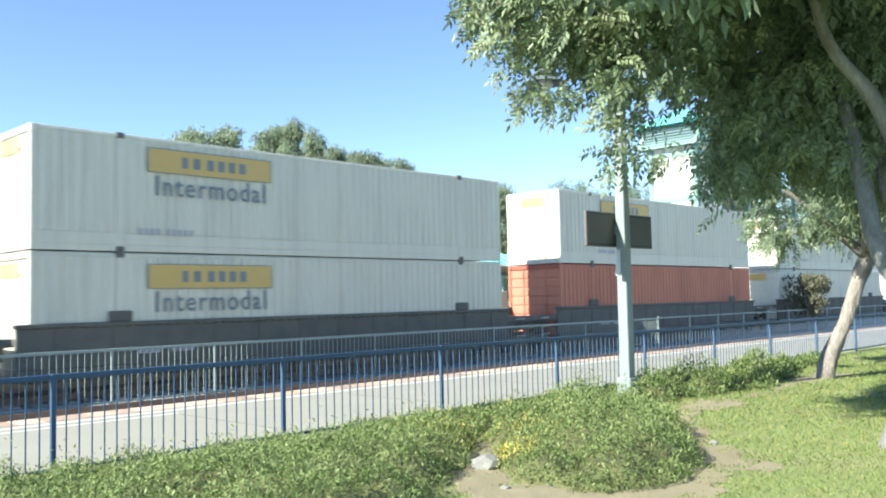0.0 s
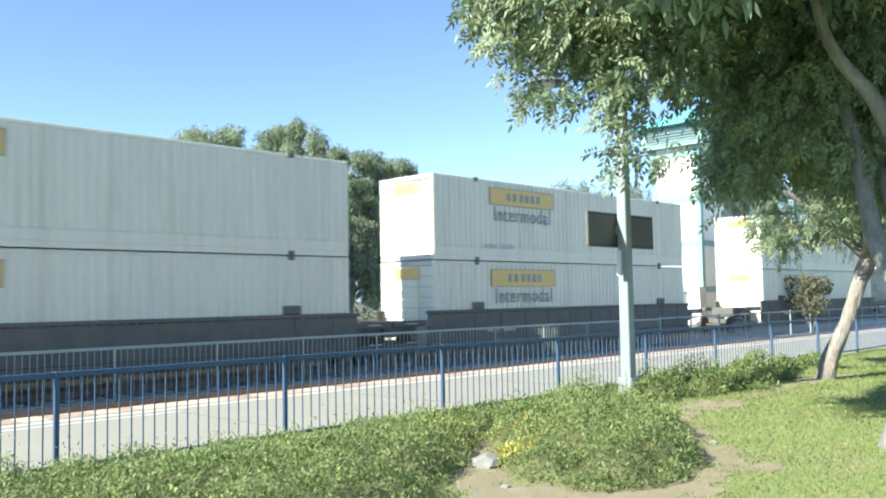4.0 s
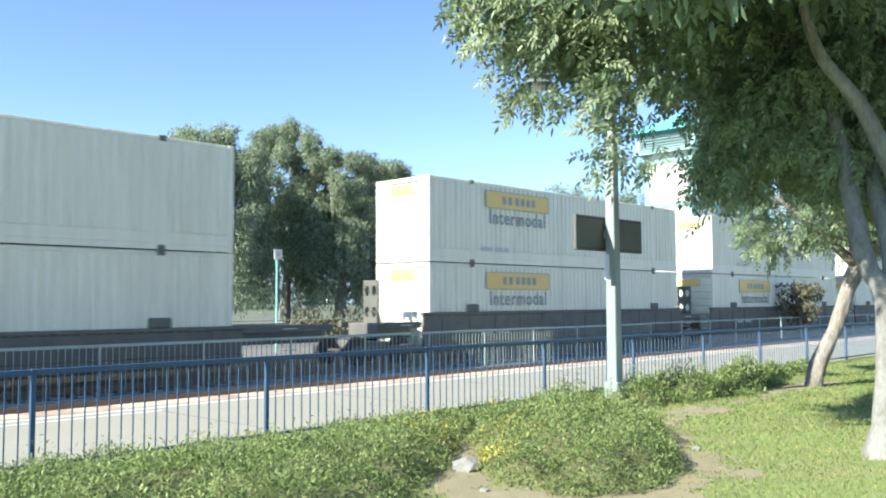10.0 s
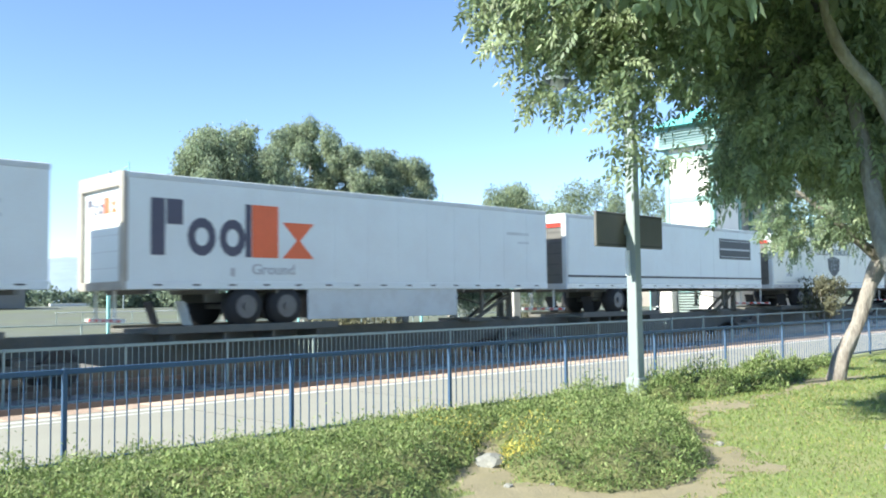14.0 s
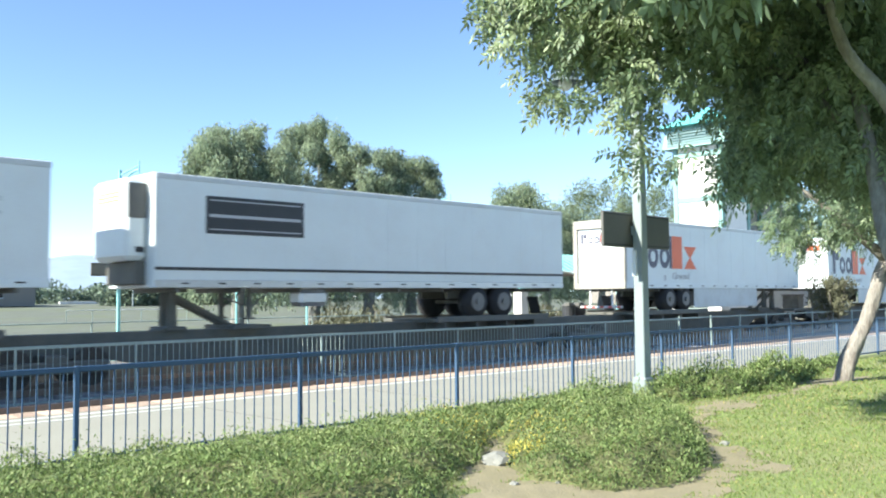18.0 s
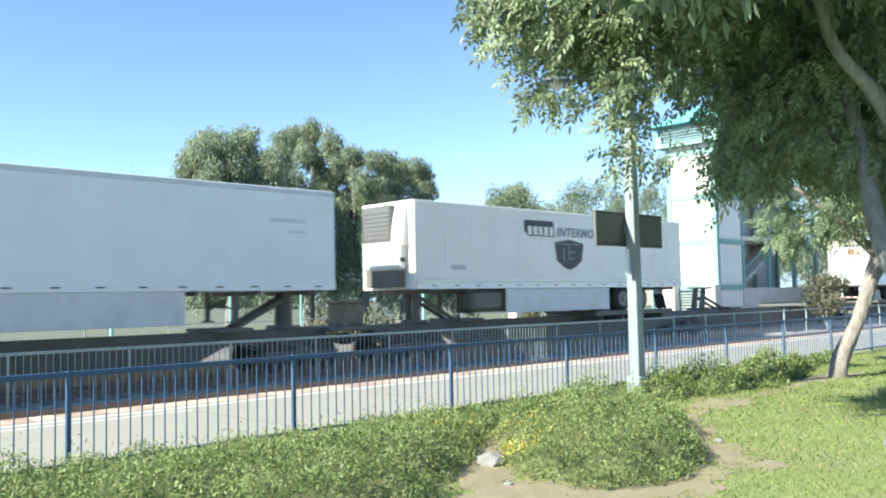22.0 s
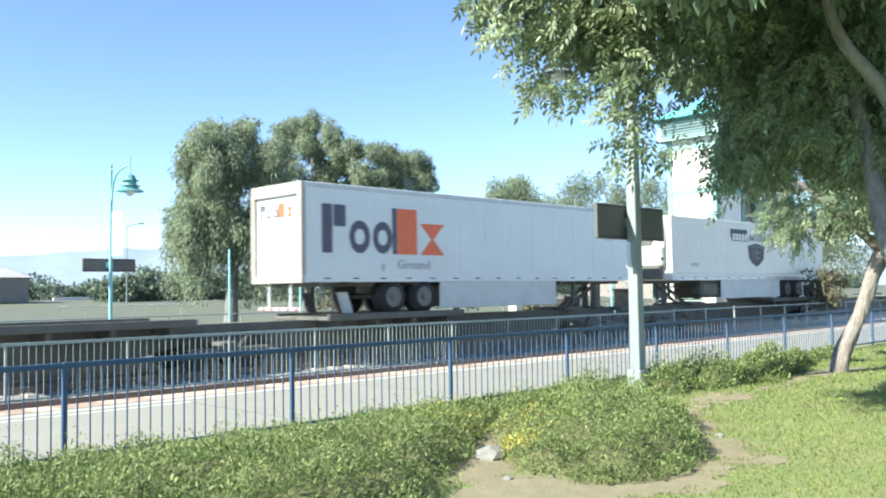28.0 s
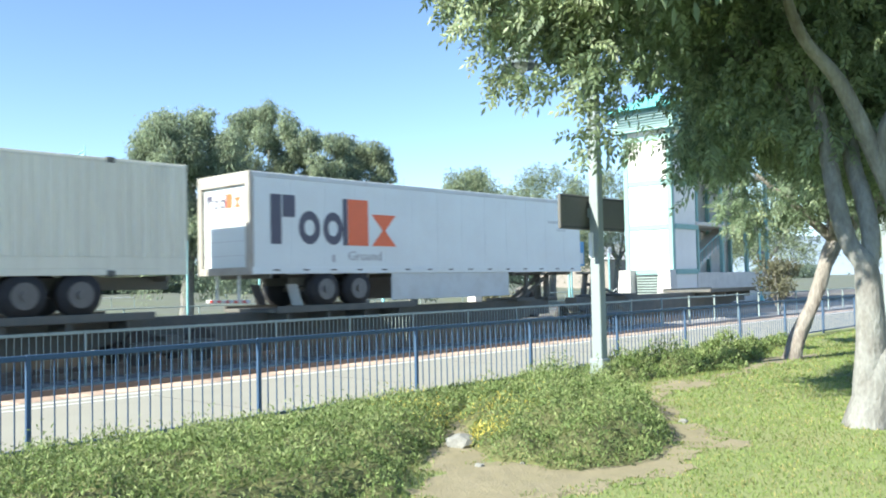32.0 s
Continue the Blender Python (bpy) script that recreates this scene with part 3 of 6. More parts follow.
def well_car(gap_right, top=1.45, frames=()):
    """A well car unit: deep side sills, raised ends over trucks; gap_right is the space to the next unit."""
    c = empty("well_car", "dark weathered container well car on the rails", "rail car", None, "well cars")
    for y in (-0.03, W - 0.06):
        part("side_sill", B(-0.3, CAR + 0.3, y, y + 0.09, 0.42, top - 0.1, 0.02), M_STEEL, c)
        part("top_chord", B(-0.35, CAR + 0.35, y - 0.05, y + 0.12, top - 0.1, top, 0.02), M_STEEL, c)
        part("bottom_chord", B(-0.3, CAR + 0.3, y - 0.04, y + 0.12, 0.16, 0.42, 0.02), M_STEEL, c)
    for k in range(12):
        x = 0.6 + k * (CAR - 1.2) / 11
        part("sill_rib", B(x - 0.05, x + 0.05, -0.052, -0.03, 0.42, top - 0.1, 0.008), M_STEEL, c)
    for x in (2.1, CAR - 2.1):
        part("guide_block", B(x - 0.3, x + 0.3, -0.075, 0.0, top, top + 0.25, 0.03), M_STEEL, c)
    part("well_floor", B(0, CAR, 0.1, W - 0.1, 0.1, 0.2), M_STEEL, c)
    g = gap_right / 2
    for a, b in ((-g, -0.3), (CAR + 0.3, CAR + g)):
        bm = B(a, b, 0.55, W - 0.55, 0.62, 1.12, 0.04)
        box(bm, a, b, 0.05, 0.2, 0.95, 1.15, 0.02), box(bm, a, b, W - 0.2, W - 0.05, 0.95, 1.15, 0.02)
        part("end_platform", bm, M_STEEL, c)
        mid = (a + b) / 2
        for z in (0.45, 0.75, 1.05):
            part("ladder_rung", rod(bmesh.new(), (mid - 0.25, 0.02, z), (mid + 0.25, 0.02, z), 0.016, seg=6), M_BOXRIM, c)
    for x in frames:
        part("end_frame", pierced_plate(x, 0.96, 1.66, 1.12, 2.5), M_STEEL, c, "upright steel plate with four round holes")
    truck(c, -g)
    return c


def spine_car(length, hitch, low, trucks):
    """A spine car slot: a narrow centre sill, wheel decks and a trailer hitch at x = hitch."""
    c = empty("spine_car", "dark narrow spine car with a trailer hitch", "rail car", None, "spine cars")
    # fish-bellied sill: cut away beside each truck
    xa, xb = trucks[0] - (1.3 if trucks[0] > 0 else 0), trucks[1] + (1.3 if trucks[1] < length - 3 else 0)
    stops = {xa, xb} | {t + k * e for t in trucks for e in (0.9, 1.3, 2.1, 3.0) for k in (-1, 1)}
    bm = bmesh.new()
    rows = []
    for x in sorted(q for q in stops if xa <= q <= xb):
        z = max(float(np.interp(abs(x - t), [0.9, 1.3, 2.1, 3.0], [0.42, 0.61, 0.61, 0.2] if 0 <= t < length - 3 else [0.42, 0.42, 0.24, 0.2])) for t in trucks)
        rows.append([bm.verts.new(q) for q in ((x, 0.98, z), (x, W - 0.98, z), (x, W - 0.98, 1.02), (x, 0.98, 1.02))])
    for a, b in zip(rows, rows[1:]):
        for k in range(4):
            bm.faces.new((a[k], a[(k + 1) % 4], b[(k + 1) % 4], b[k]))
    bm.faces.new(rows[0]), bm.faces.new(rows[-1][::-1])
    bmesh.ops.recalc_face_normals(bm, faces=bm.faces[:])
    part("centre_sill", bm, M_STEEL, c, "deep centre sill, tapered over the trucks")
    if trucks[1] < length - 3:
        bm = B(xb, length - 0.9, W / 2 - 0.09, W / 2 + 0.09, 0.52, 0.74, 0.03)
        box(bm, (xb + length - 0.9) / 2 - 0.22, (xb + length - 0.9) / 2 + 0.22, W / 2 - 0.16, W / 2 + 0.16, 0.46, 0.8, 0.05)
        part("coupler", bm, M_WHEEL, c, "steel knuckle coupler")
        part("end_deck", B(xb - 0.3, length - 1.0, 0.35, W - 0.35, 0.9, 1.03, 0.02), M_STEEL, c)
        mid = length - 1.8
        cab = part("end_cabinet", B(mid - 0.36, mid + 0.36, 0.85, 1.75, 1.03, 1.72, 0.03), M_CABINET, c, "weathered brown cabinet on the car end")
        part("lid", B(mid - 0.4, mid + 0.4, 0.81, 1.79, 1.72, 1.8, 0.02), M_CABINET, cab)
        truck(c, trucks[1])
    far = 1.2 if hitch > 8 else 10.0
    part("wheel_deck", B(far - 0.4, far + 5.2, -0.02, W + 0.02, 1.0, 1.12, 0.02), M_STEEL, c, "wheel deck with a low kerb")
    for y in (-0.06, W - 0.02):
        part("deck_kerb", B(far - 0.4, far + 5.2, y, y + 0.08, 1.0, 1.2, 0.015), M_STEEL, c)
    for k in range(4):
        x = far + k * 1.5
        part("deck_bracket", B(x, x + 0.12, 0.05, W - 0.05, 0.72, 1.0, 0.01), M_STEEL, c)
    s = 1 if hitch > 8 else -1
    top = 2.02
    lean = -0.22 if low else 0.0
    bm = bmesh.new()
    for y in (1.08, W - 1.08):
        rod(bm, (hitch + lean, y, 1.0), (hitch, y, top), 0.15, 0.12, seg=8)
        rod(bm, (hitch - s * 1.9, y, 1.02), (hitch - s * 0.05, y, top - (0.4 if low else 0.1)), 0.075, seg=8)
    box(bm, hitch + lean - 0.3, hitch + lean + 0.3, 0.8, W - 0.8, 1.0, 1.12, 0.03)
    part("hitch", bm, M_STEEL, c, "steel trailer hitch with a diagonal strut")
    part("hitch_plate", B(hitch - 0.34, hitch + 0.34, 0.78, W - 0.78, top, top + 0.09, 0.03), M_STEEL, c)
    part("step_plate", B(hitch - s * 2.1 - 0.6, hitch - s * 2.1 + 0.6, 0.5, W - 0.5, 1.0, 1.12, 0.02), M_STEEL, c)
    truck(c, trucks[0])
    return c


def tyre_pair(parent, x, y, z, r=0.52):
    bm = rod(bmesh.new(), (x, y, z), (x, y + 0.5, z), r, seg=22)
    edges = [e for e in bm.edges if len(e.link_faces) == 2 and abs(e.verts[0].co.y - e.verts[1].co.y) < 1e-4]
    bmesh.ops.bevel(bm, geom=edges, offset=0.05, segments=2, affect="EDGES")
    w = part("tyre", bm, M_TYRE, parent, smooth=True)
    near = y < 1
    yy = y - 0.012 if near else y + 0.5
    bm = rod(bmesh.new(), (x, yy, z), (x, yy + 0.03, z), r * 0.60, seg=18)
    rod(bm, (x, yy - 0.05, z), (x, yy + 0.04, z), r * 0.22, seg=12)
    part("rim", bm, M_HUB, w)


def logo_blocks(parent, x0, x1, z0, big, y, along="x"):
    """The parcel logo as plain shapes: dark bars, squares and rings, an orange block and an orange pair of triangles."""
    w = x1 - x0
    low = big * 0.70
    put = []
    put.append(("bar", 0.0, 0.075, 0.0, big, M_PURPLE))
    put.append(("bar", 0.085, 0.175, big * 0.55, big, M_PURPLE))
    put.append(("ring", 0.2, 0.365, 0.0, low, M_PURPLE))
    put.append(("ring", 0.385, 0.545, 0.0, low, M_PURPLE))
    put.append(("bar", 0.545, 0.58, 0.0, big, M_PURPLE))
    put.append(("bar", 0.585, 0.755, 0.0, big, M_ORANGE))
    put.append(("hour", 0.785, 1.0, 0.0, low, M_ORANGE))
    for kind, a, b, c0, c1, m in put:
        bm = bmesh.new()
        if kind == "bar":
            ring = [[(a, c0), (b, c0), (b, c1), (a, c1)]]
        elif kind == "hour":
            mid, q = (a + b) / 2, (c0 + c1) / 2
            ring = [[(a, c0), (b, c0), (mid, q + 0.06)], [(a, c1), (mid, q - 0.06), (b, c1)]]
        else:
            ring = []
            ca, cc, ra, rc = (a + b) / 2, (c0 + c1) / 2, (b - a) / 2, (c1 - c0) / 2
            for k in range(14):
                p, q = 2 * math.pi * k / 14, 2 * math.pi * (k + 1) / 14
                ring.append([(ca + ra * f * math.cos(g), cc + rc * f * math.sin(g)) for f, g in ((1, p), (1, q), (0.48, q), (0.48, p))])
        for poly in ring:
            vs = []
            for u, v in poly:
                if along == "x":
                    vs.append(bm.verts.new((x0 + u * w, y - 0.004, z0 + v)))
                else:
                    vs.append(bm.verts.new((y - 0.004, x1 - u * w, z0 + v)))
            bm.faces.new(vs)
        bmesh.ops.remove_doubles(bm, verts=bm.verts[:], dist=0.0005)
        bmesh.ops.recalc_face_normals(bm, faces=bm.faces[:])
        bmesh.ops.solidify(bm, geom=bm.faces[:], thickness=0.003)
        part("logo_shape", bm, m, parent)


def trailer(kind, slide=0.0):
    """A 53-foot road trailer riding on the train. Kinds: parcel_nose, parcel_rear, line_nose, line_rear, shield_nose, shield_van."""
    kind = kind.replace("_far_back", "")
    nose = kind.endswith("nose")
    parcel, shield, line = kind.startswith("parcel"), kind.startswith("shield"), kind.startswith("line")
    labels = {"parcel_nose": "white box trailer, dark and orange logo, front end first", "parcel_rear": "white box trailer, dark and orange logo, framed rear door",
              "line_nose": "white refrigerated trailer with a black stripe and panel", "line_rear": "white trailer with a black stripe, dark rear end",
              "shield_nose": "white refrigerated trailer with a dark shield emblem", "shield_van": "white box trailer with a dark shield emblem"}
    c = empty("trailer", labels[kind], "trailer", None, "road trailers")
    skin = M_CREAM if shield else M_TRAILER
    Z0, Z1 = 2.12, 5.0
    bm = B(0.05, CAR - 0.02, 0.0, W, Z0 + 0.16, Z1 - 0.06)
    part("body", bm, skin, c)
    bm = bmesh.new()
    for k in range(13):                       # faint panel joints
        x = 0.1 + k * 1.24
        box(bm, x, x + 0.05, -0.006, 0.0, Z0 + 0.3, Z1 - 0.16)
    part("panel_seam", bm, skin, c)
    for y in (-0.012, W - 0.05):
        part("top_rail", B(0.0, CAR, y, y + 0.062, Z1 - 0.16, Z1 - 0.02, 0.012), M_SKIRT if not shield else skin, c)
        part("bottom_rail", B(0.0, CAR, y, y + 0.062, Z0, Z0 + 0.2, 0.012), skin if parcel else M_ALU, c)
    part("roof", B(0.0, CAR, 0.05, W - 0.05, Z1 - 0.06, Z1, 0.015), skin, c)
    bm = bmesh.new()
    k = 0.7
    while k < CAR - 0.7:
        box(bm, k, k + 0.22, -0.018, -0.012, Z0 + 0.09, Z0 + 0.13)
        k += 1.05
    part("marker_strip", bm, M_BLACK, c, "row of small dark marker strips")
    for k in range(9):
        x = 0.6 + k * 1.85
        part("floor_beam", B(x, x + 0.1, 0.05, W - 0.05, Z0 - 0.12, Z0, 0.01), M_STEEL, c)
    # running gear
    ax = (11.55 + slide, 12.85 + slide) if nose else (3.35 + slide, 4.65 + slide)
    bm = B(min(ax) - 0.9, max(ax) + 0.9, 0.6, 0.75, Z0 - 0.35, Z0 - 0.1, 0.02)
    box(bm, min(ax) - 0.9, max(ax) + 0.9, W - 0.75, W - 0.6, Z0 - 0.35, Z0 - 0.1, 0.02)
    part("bogie_frame", bm, M_STEEL, c)
    for x in ax:
        for y in (0.03, W - 0.53):
            tyre_pair(c, x, y, 1.66)
        part("axle", rod(bmesh.new(), (x, 0.4, 1.66), (x, W - 0.4, 1.66), 0.07, seg=8), M_STEEL, c)
    if kind != "shield_van":
        lo, hi = (5.35, 11.4) if not nose else (4.35, 10.6)
        if line:
            lo, hi = (6.0, 6.0)
        if hi > lo:
            for y in (0.03, W - 0.06):
                # near skirt pale, far skirt in the darker hub grey
                part("side_skirt", B(lo, hi, y, y + 0.03, 1.26, Z0, 0.008), M_SKIRT if y < 1 else M_HUB, c, "pale aerodynamic side skirt" if y < 1 else "darker grey side skirt on the far side")
    fl = 1.05 if not nose else 14.2
    for y in (0.1, W - 0.7):
        bm = B(fl + 0.5, fl + 0.52, y, y + 0.5, 1.2, Z0 - 0.3)
        for v in bm.verts:
            v.co.x += (1.9 - v.co.z) * 0.35
        part("mud_flap", bm, M_SKIRT if parcel and y < 1 else M_TYRE, c)
    # landing gear
    lx = 3.0 if nose else CAR - 3.0
    bm = bmesh.new()
    for y in (0.5, W - 0.62):
        box(bm, lx - 0.06, lx + 0.06, y, y + 0.12, 1.32, Z0, 0.01)
        box(bm, lx - 0.15, lx + 0.15, y - 0.05, y + 0.17, 1.27, 1.32, 0.01)
        rod(bm, (lx, y + 0.06, 1.55), (lx + 0.75, y + 0.06, Z0), 0.025, seg=6)
    rod(bm, (lx, 0.5, 1.6), (lx, W - 0.5, 1.9), 0.025, seg=6)
    part("landing_gear", bm, M_STEEL, c)
    # left end
    if not nose:
        rim = M_REARFRAME if parcel else M_SKIRT
        bm = B(-0.1, 0.05, 0.0, 0.2, Z0 - 0.02, Z1, 0.012)
        box(bm, -0.1, 0.05, W - 0.2, W, Z0 - 0.02, Z1, 0.012)
        box(bm, -0.1, 0.05, 0.2, W - 0.2, Z1 - 0.36, Z1, 0.012)
        box(bm, -0.1, 0.05, 0.2, W - 0.2, Z0 - 0.02, Z0 + 0.2, 0.012)
        part("rear_frame", bm, rim, c)
        door = part("rear_door", B(0.0, 0.04, 0.14, W - 0.14, Z0 + 0.12, Z1 - 0.26), skin if parcel else M_SIGN_BACK, c, "roll-up rear door")
        bm = bmesh.new()
        for k in range(1, 6):
            box(bm, -0.004, 0.0, 0.15, W - 0.15, Z0 + 0.12 + k * 0.41, Z0 + 0.135 + k * 0.41)
        part("door_joint", bm, M_ALU if parcel else M_BLACK, door)
        if parcel:
            logo_blocks(c, 0.5, W - 0.35, 4.02, 0.42, -0.002, "y")
        else:
            part("header_band", B(-0.045, -0.03, 0.2, W - 0.2, Z1 - 0.5, Z1 - 0.3), M_RED, c, "red band over the rear door")
            part("header_band", B(-0.045, -0.03, 0.2, W - 0.2, Z1 - 0.28, Z1 - 0.08), M_BANNER, c)
        bm = B(0.0, 0.1, 0.25, W - 0.25, 1.31, 1.4, 0.01)
        box(bm, 0.03, 0.08, 0.72, 0.78, 1.4, Z0), box(bm, 0.03, 0.08, W - 0.78, W - 0.72, 1.4, Z0)
        g = part("underrun_guard", bm, M_BANNER, c, "white rear underrun guard with red stripes")
        for k in range(5):
            part("reflector_stripe", B(-0.005, 0.0, 0.3 + k * 0.42, 0.5 + k * 0.42, 1.32, 1.39), M_STRIPE_R, g)
    else:
        part("front_wall", B(-0.02, 0.05, 0.0, W, Z0, Z1 - 0.02, 0.02), skin, c)
        if parcel:
            logo_blocks(c, 0.35, W - 0.35, 4.28, 0.40, -0.022, "y")
            for k in range(4):
                bm = bmesh.new()
                box(bm, -0.03, -0.02, 0.25 + k * 0.55, 0.58 + k * 0.55, Z0 + 0.12, Z0 + 0.16)
                box(bm, -0.03, -0.02, 0.25 + k * 0.55, 0.29 + k * 0.55, Z0 + 0.16, Z0 + 0.42)
                box(bm, -0.03, -0.02, 0.25 + k * 0.55, 0.58 + k * 0.55, Z0 + 0.42, Z0 + 0.46)
                part("cable_plate", bm, M_ALU, c, "grey connector bracket")
        else:
            u = part("cooling_unit", B(-0.62, -0.02, 0.35, W - 0.35, 2.8, 4.86, 0.12) if line else B(-0.38, -0.02, 0.35, W - 0.4, 2.75, 3.62, 0.07), skin, c, "white cooling unit with dark grille")
            if not line:
                bm = bmesh.new()
                ring = []
                for z, x in ((3.55, -0.34), (3.8, -0.33), (4.25, -0.28), (4.6, -0.22), (4.84, -0.13)):
                    ring.append([bm.verts.new((px, py, z)) for px, py in ((-0.02, 0.3), (x * 0.75, 0.3), (x, 0.46), (x, W - 0.46), (x * 0.75, W - 0.3), (-0.02, W - 0.3))])
                for a, b in zip(ring, ring[1:]):
                    for k in range(6):
                        bm.faces.new((a[k], a[(k + 1) % 6], b[(k + 1) % 6], b[k]))
                bm.faces.new(ring[0][::-1]), bm.faces.new(ring[-1])
                bmesh.ops.recalc_face_normals(bm, faces=bm.faces[:])
                bmesh.ops.bevel(bm, geom=[e for e in bm.edges if abs(e.verts[0].co.z - e.verts[1].co.z) < 0.01 and e.verts[0].co.z > 4.8], offset=0.05, segments=2, affect="EDGES")
                part("cowl", bm, skin, u, "rounded white cowl")
            if line:
                part("side_grille", B(-0.54, -0.06, 0.33, 0.352, 3.85, 4.72, 0.006), M_SIGN_BACK, u, "dark grille on the unit's side")
                for k in range(3):
                    part("vent_slot", B(-0.635, -0.615, 0.6, W - 0.6, 4.28 + k * 0.1, 4.33 + k * 0.1), M_YPANEL, u)
            else:
                part("front_grille", B(-0.38, -0.1, 0.75, W - 0.4, 3.66, 4.86, 0.05), M_SIGN_BACK, u, "dark front grille housing")
                for k in range(7):
                    part("grille_slat", B(-0.395, -0.375, 0.8, W - 0.45, 3.76 + k * 0.14, 3.80 + k * 0.14), M_HUB, u)
            # dark block added for the shade below the unit
            part("nose_shade", B(-0.3, -0.02, 0.45, W - 0.45, 2.2, 2.79, 0.03), M_STEEL, c, "dark block standing in for shade under the cooling unit")
            part("unit_door", B(-0.34, -0.12, 0.335, 0.352, 3.0, 3.14), M_BLACK, u)
            part("fuel_tank", B(2.7, 4.3, 0.1, 0.8, 1.36, 2.08, 0.12) if shield else B(4.4, 5.4, 0.1, 0.75, 1.6, 2.08, 0.12), M_STEEL if shield else M_ALU, c)
    # side graphics
    if parcel:
        logo_blocks(c, 0.62, 5.54, 2.97, 1.42, -0.008)
        lettering(GROUND_TXT, M_GREYTXT, c, 3.5, 4.88, 2.52, "lettering", -0.016)
        part("small_mark", B(2.85, 2.98, -0.012, -0.006, 2.45, 2.68), M_GREYTXT, c)
        part("code_bar", B(13.9, 15.1, -0.012, -0.006, 4.02, 4.12), M_SKIRT, c)
        part("code_bar", B(14.5, 15.1, -0.012, -0.006, 3.72, 3.8), M_SKIRT, c)
    if shield:
        bm = bmesh.new()
        lo = [(5.36, 4.6), (7.07, 4.6), (7.07, 4.36), (7.13, 4.02), (5.55, 4.02), (5.36, 4.22)]
        vs = [bm.verts.new((x, -0.012, z)) for x, z in lo]
        bm.faces.new(vs)
        bmesh.ops.solidify(bm, geom=bm.faces[:], thickness=0.004)
        p = part("name_panel", bm, M_BLACK, c, "black slanted name panel with pale bars")
        for k in range(5):
            x = 5.57 + k * 0.31
            part("name_bar", B(x, x + 0.22, -0.02, -0.0125, 4.06, 4.38), skin, p)
        lettering(INTER2, M_LETTER, c, 7.26, 10.62, 4.06, "lettering", -0.016)
        bm = bmesh.new()
        out = [(7.10, 3.82), (8.0, 3.96), (8.9, 3.82), (8.78, 3.16), (8.4, 2.92), (8.0, 2.79), (7.6, 2.92), (7.22, 3.16)]
        vs = [bm.verts.new((x, -0.012, z)) for x, z in out]
        bm.faces.new(vs)
        bmesh.ops.solidify(bm, geom=bm.faces[:], thickness=0.004)
        e = part("shield_emblem", bm, M_BLACK, c, "dark grey shield emblem")
        bm = bmesh.new()
        for x0_, z0_, x1_, z1_ in ((7.3, 3.76, 8.7, 3.79), (7.62, 3.12, 7.67, 3.6), (7.95, 3.45, 8.4, 3.5), (7.95, 3.2, 8.3, 3.24), (7.95, 3.24, 8.0, 3.72)):
            box(bm, x0_, x1_, -0.02, -0.0125, z0_, z1_)
        part("emblem_line", bm, M_LETTER, e)
        part("lower_moulding", B(0.4, CAR - 0.2, -0.016, -0.006, 2.42, 2.47), M_ALU, c)
        part("small_mark", B(1.6, 2.3, -0.012, -0.006, 2.76, 2.92), M_GREYTXT, c)
    if line:
        part("stripe", B(0.0, CAR, -0.014, -0.004, 2.56, 2.64), M_BLACK, c, "thin black stripe along the side")
        a = (1.38, 4.42) if nose else (11.84, 15.0)
        p = part("side_panel", B(a[0], a[1], -0.014, -0.006, 3.52, 4.5), M_BLACK, c, "black side panel with pale lines")
        bm = bmesh.new()
        for z, h in ((4.38, 0.03), (3.62, 0.03), (3.95, 0.08)):
            box(bm, a[0] + 0.1, a[1] - 0.1, -0.019, -0.0145, z, z + h)
        part("panel_line", bm, M_GREYTXT, p)
    return c


def chassis():
    """A skeletal road chassis that carries one container."""
    c = empty("container_chassis", "dark steel road chassis under a white container", "chassis")
    for y in (0.8, W - 0.9):
        part("beam", B(0.1, CAR - 0.1, y, y + 0.1, 1.75, 2.08, 0.015), M_STEEL, c)
    for k in range(9):
        x = 0.4 + k * 1.9
        part("cross_member", B(x, x + 0.1, 0.1, W - 0.1, 1.95, 2.1, 0.01), M_STEEL, c)
    for x in (12.05, 13.35):
        for y in (0.03, W - 0.53):
            tyre_pair(c, x, y, 1.66)
        part("axle", rod(bmesh.new(), (x, 0.4, 1.66), (x, W - 0.4, 1.66), 0.07, seg=8), M_STEEL, c)
    for y in (0.5, W - 0.62):
        bm = B(2.9, 3.02, y, y + 0.12, 1.3, 2.0, 0.01)
        rod(bm, (2.96, y + 0.06, 1.5), (4.0, y + 0.06, 1.95), 0.03, seg=6)
        part("landing_leg", bm, M_STEEL, c)
    return c


WHITE = "white corrugated freight container with dusty sides"
boxes = {
    "both": container(WHITE + ", yellow logo and lettering", M_BOXWHITE, M_BOXRIM, True, True),
    "stained": container(WHITE + ", yellow logo, rust-streaked end", M_BOXWHITE, M_BOXRIM, True, True, True, True),
    "logo": container(WHITE + " and a yellow logo panel", M_BOXWHITE, M_BOXRIM, True, False),
    "plain": container(WHITE + ", unmarked", M_BOXWHITE, M_BOXRIM, False, False),
    "red": container("orange-red corrugated freight container, dusty", M_BOXRED, M_REDRIM, False, False),
}
used = set()


def take(table, key, make=None):
    if key not in table:
        table[key] = make()
    if key not in used:
        used.add(key)
        return table[key]
    return copy_thing(table[key], pose(0, 0, 0))


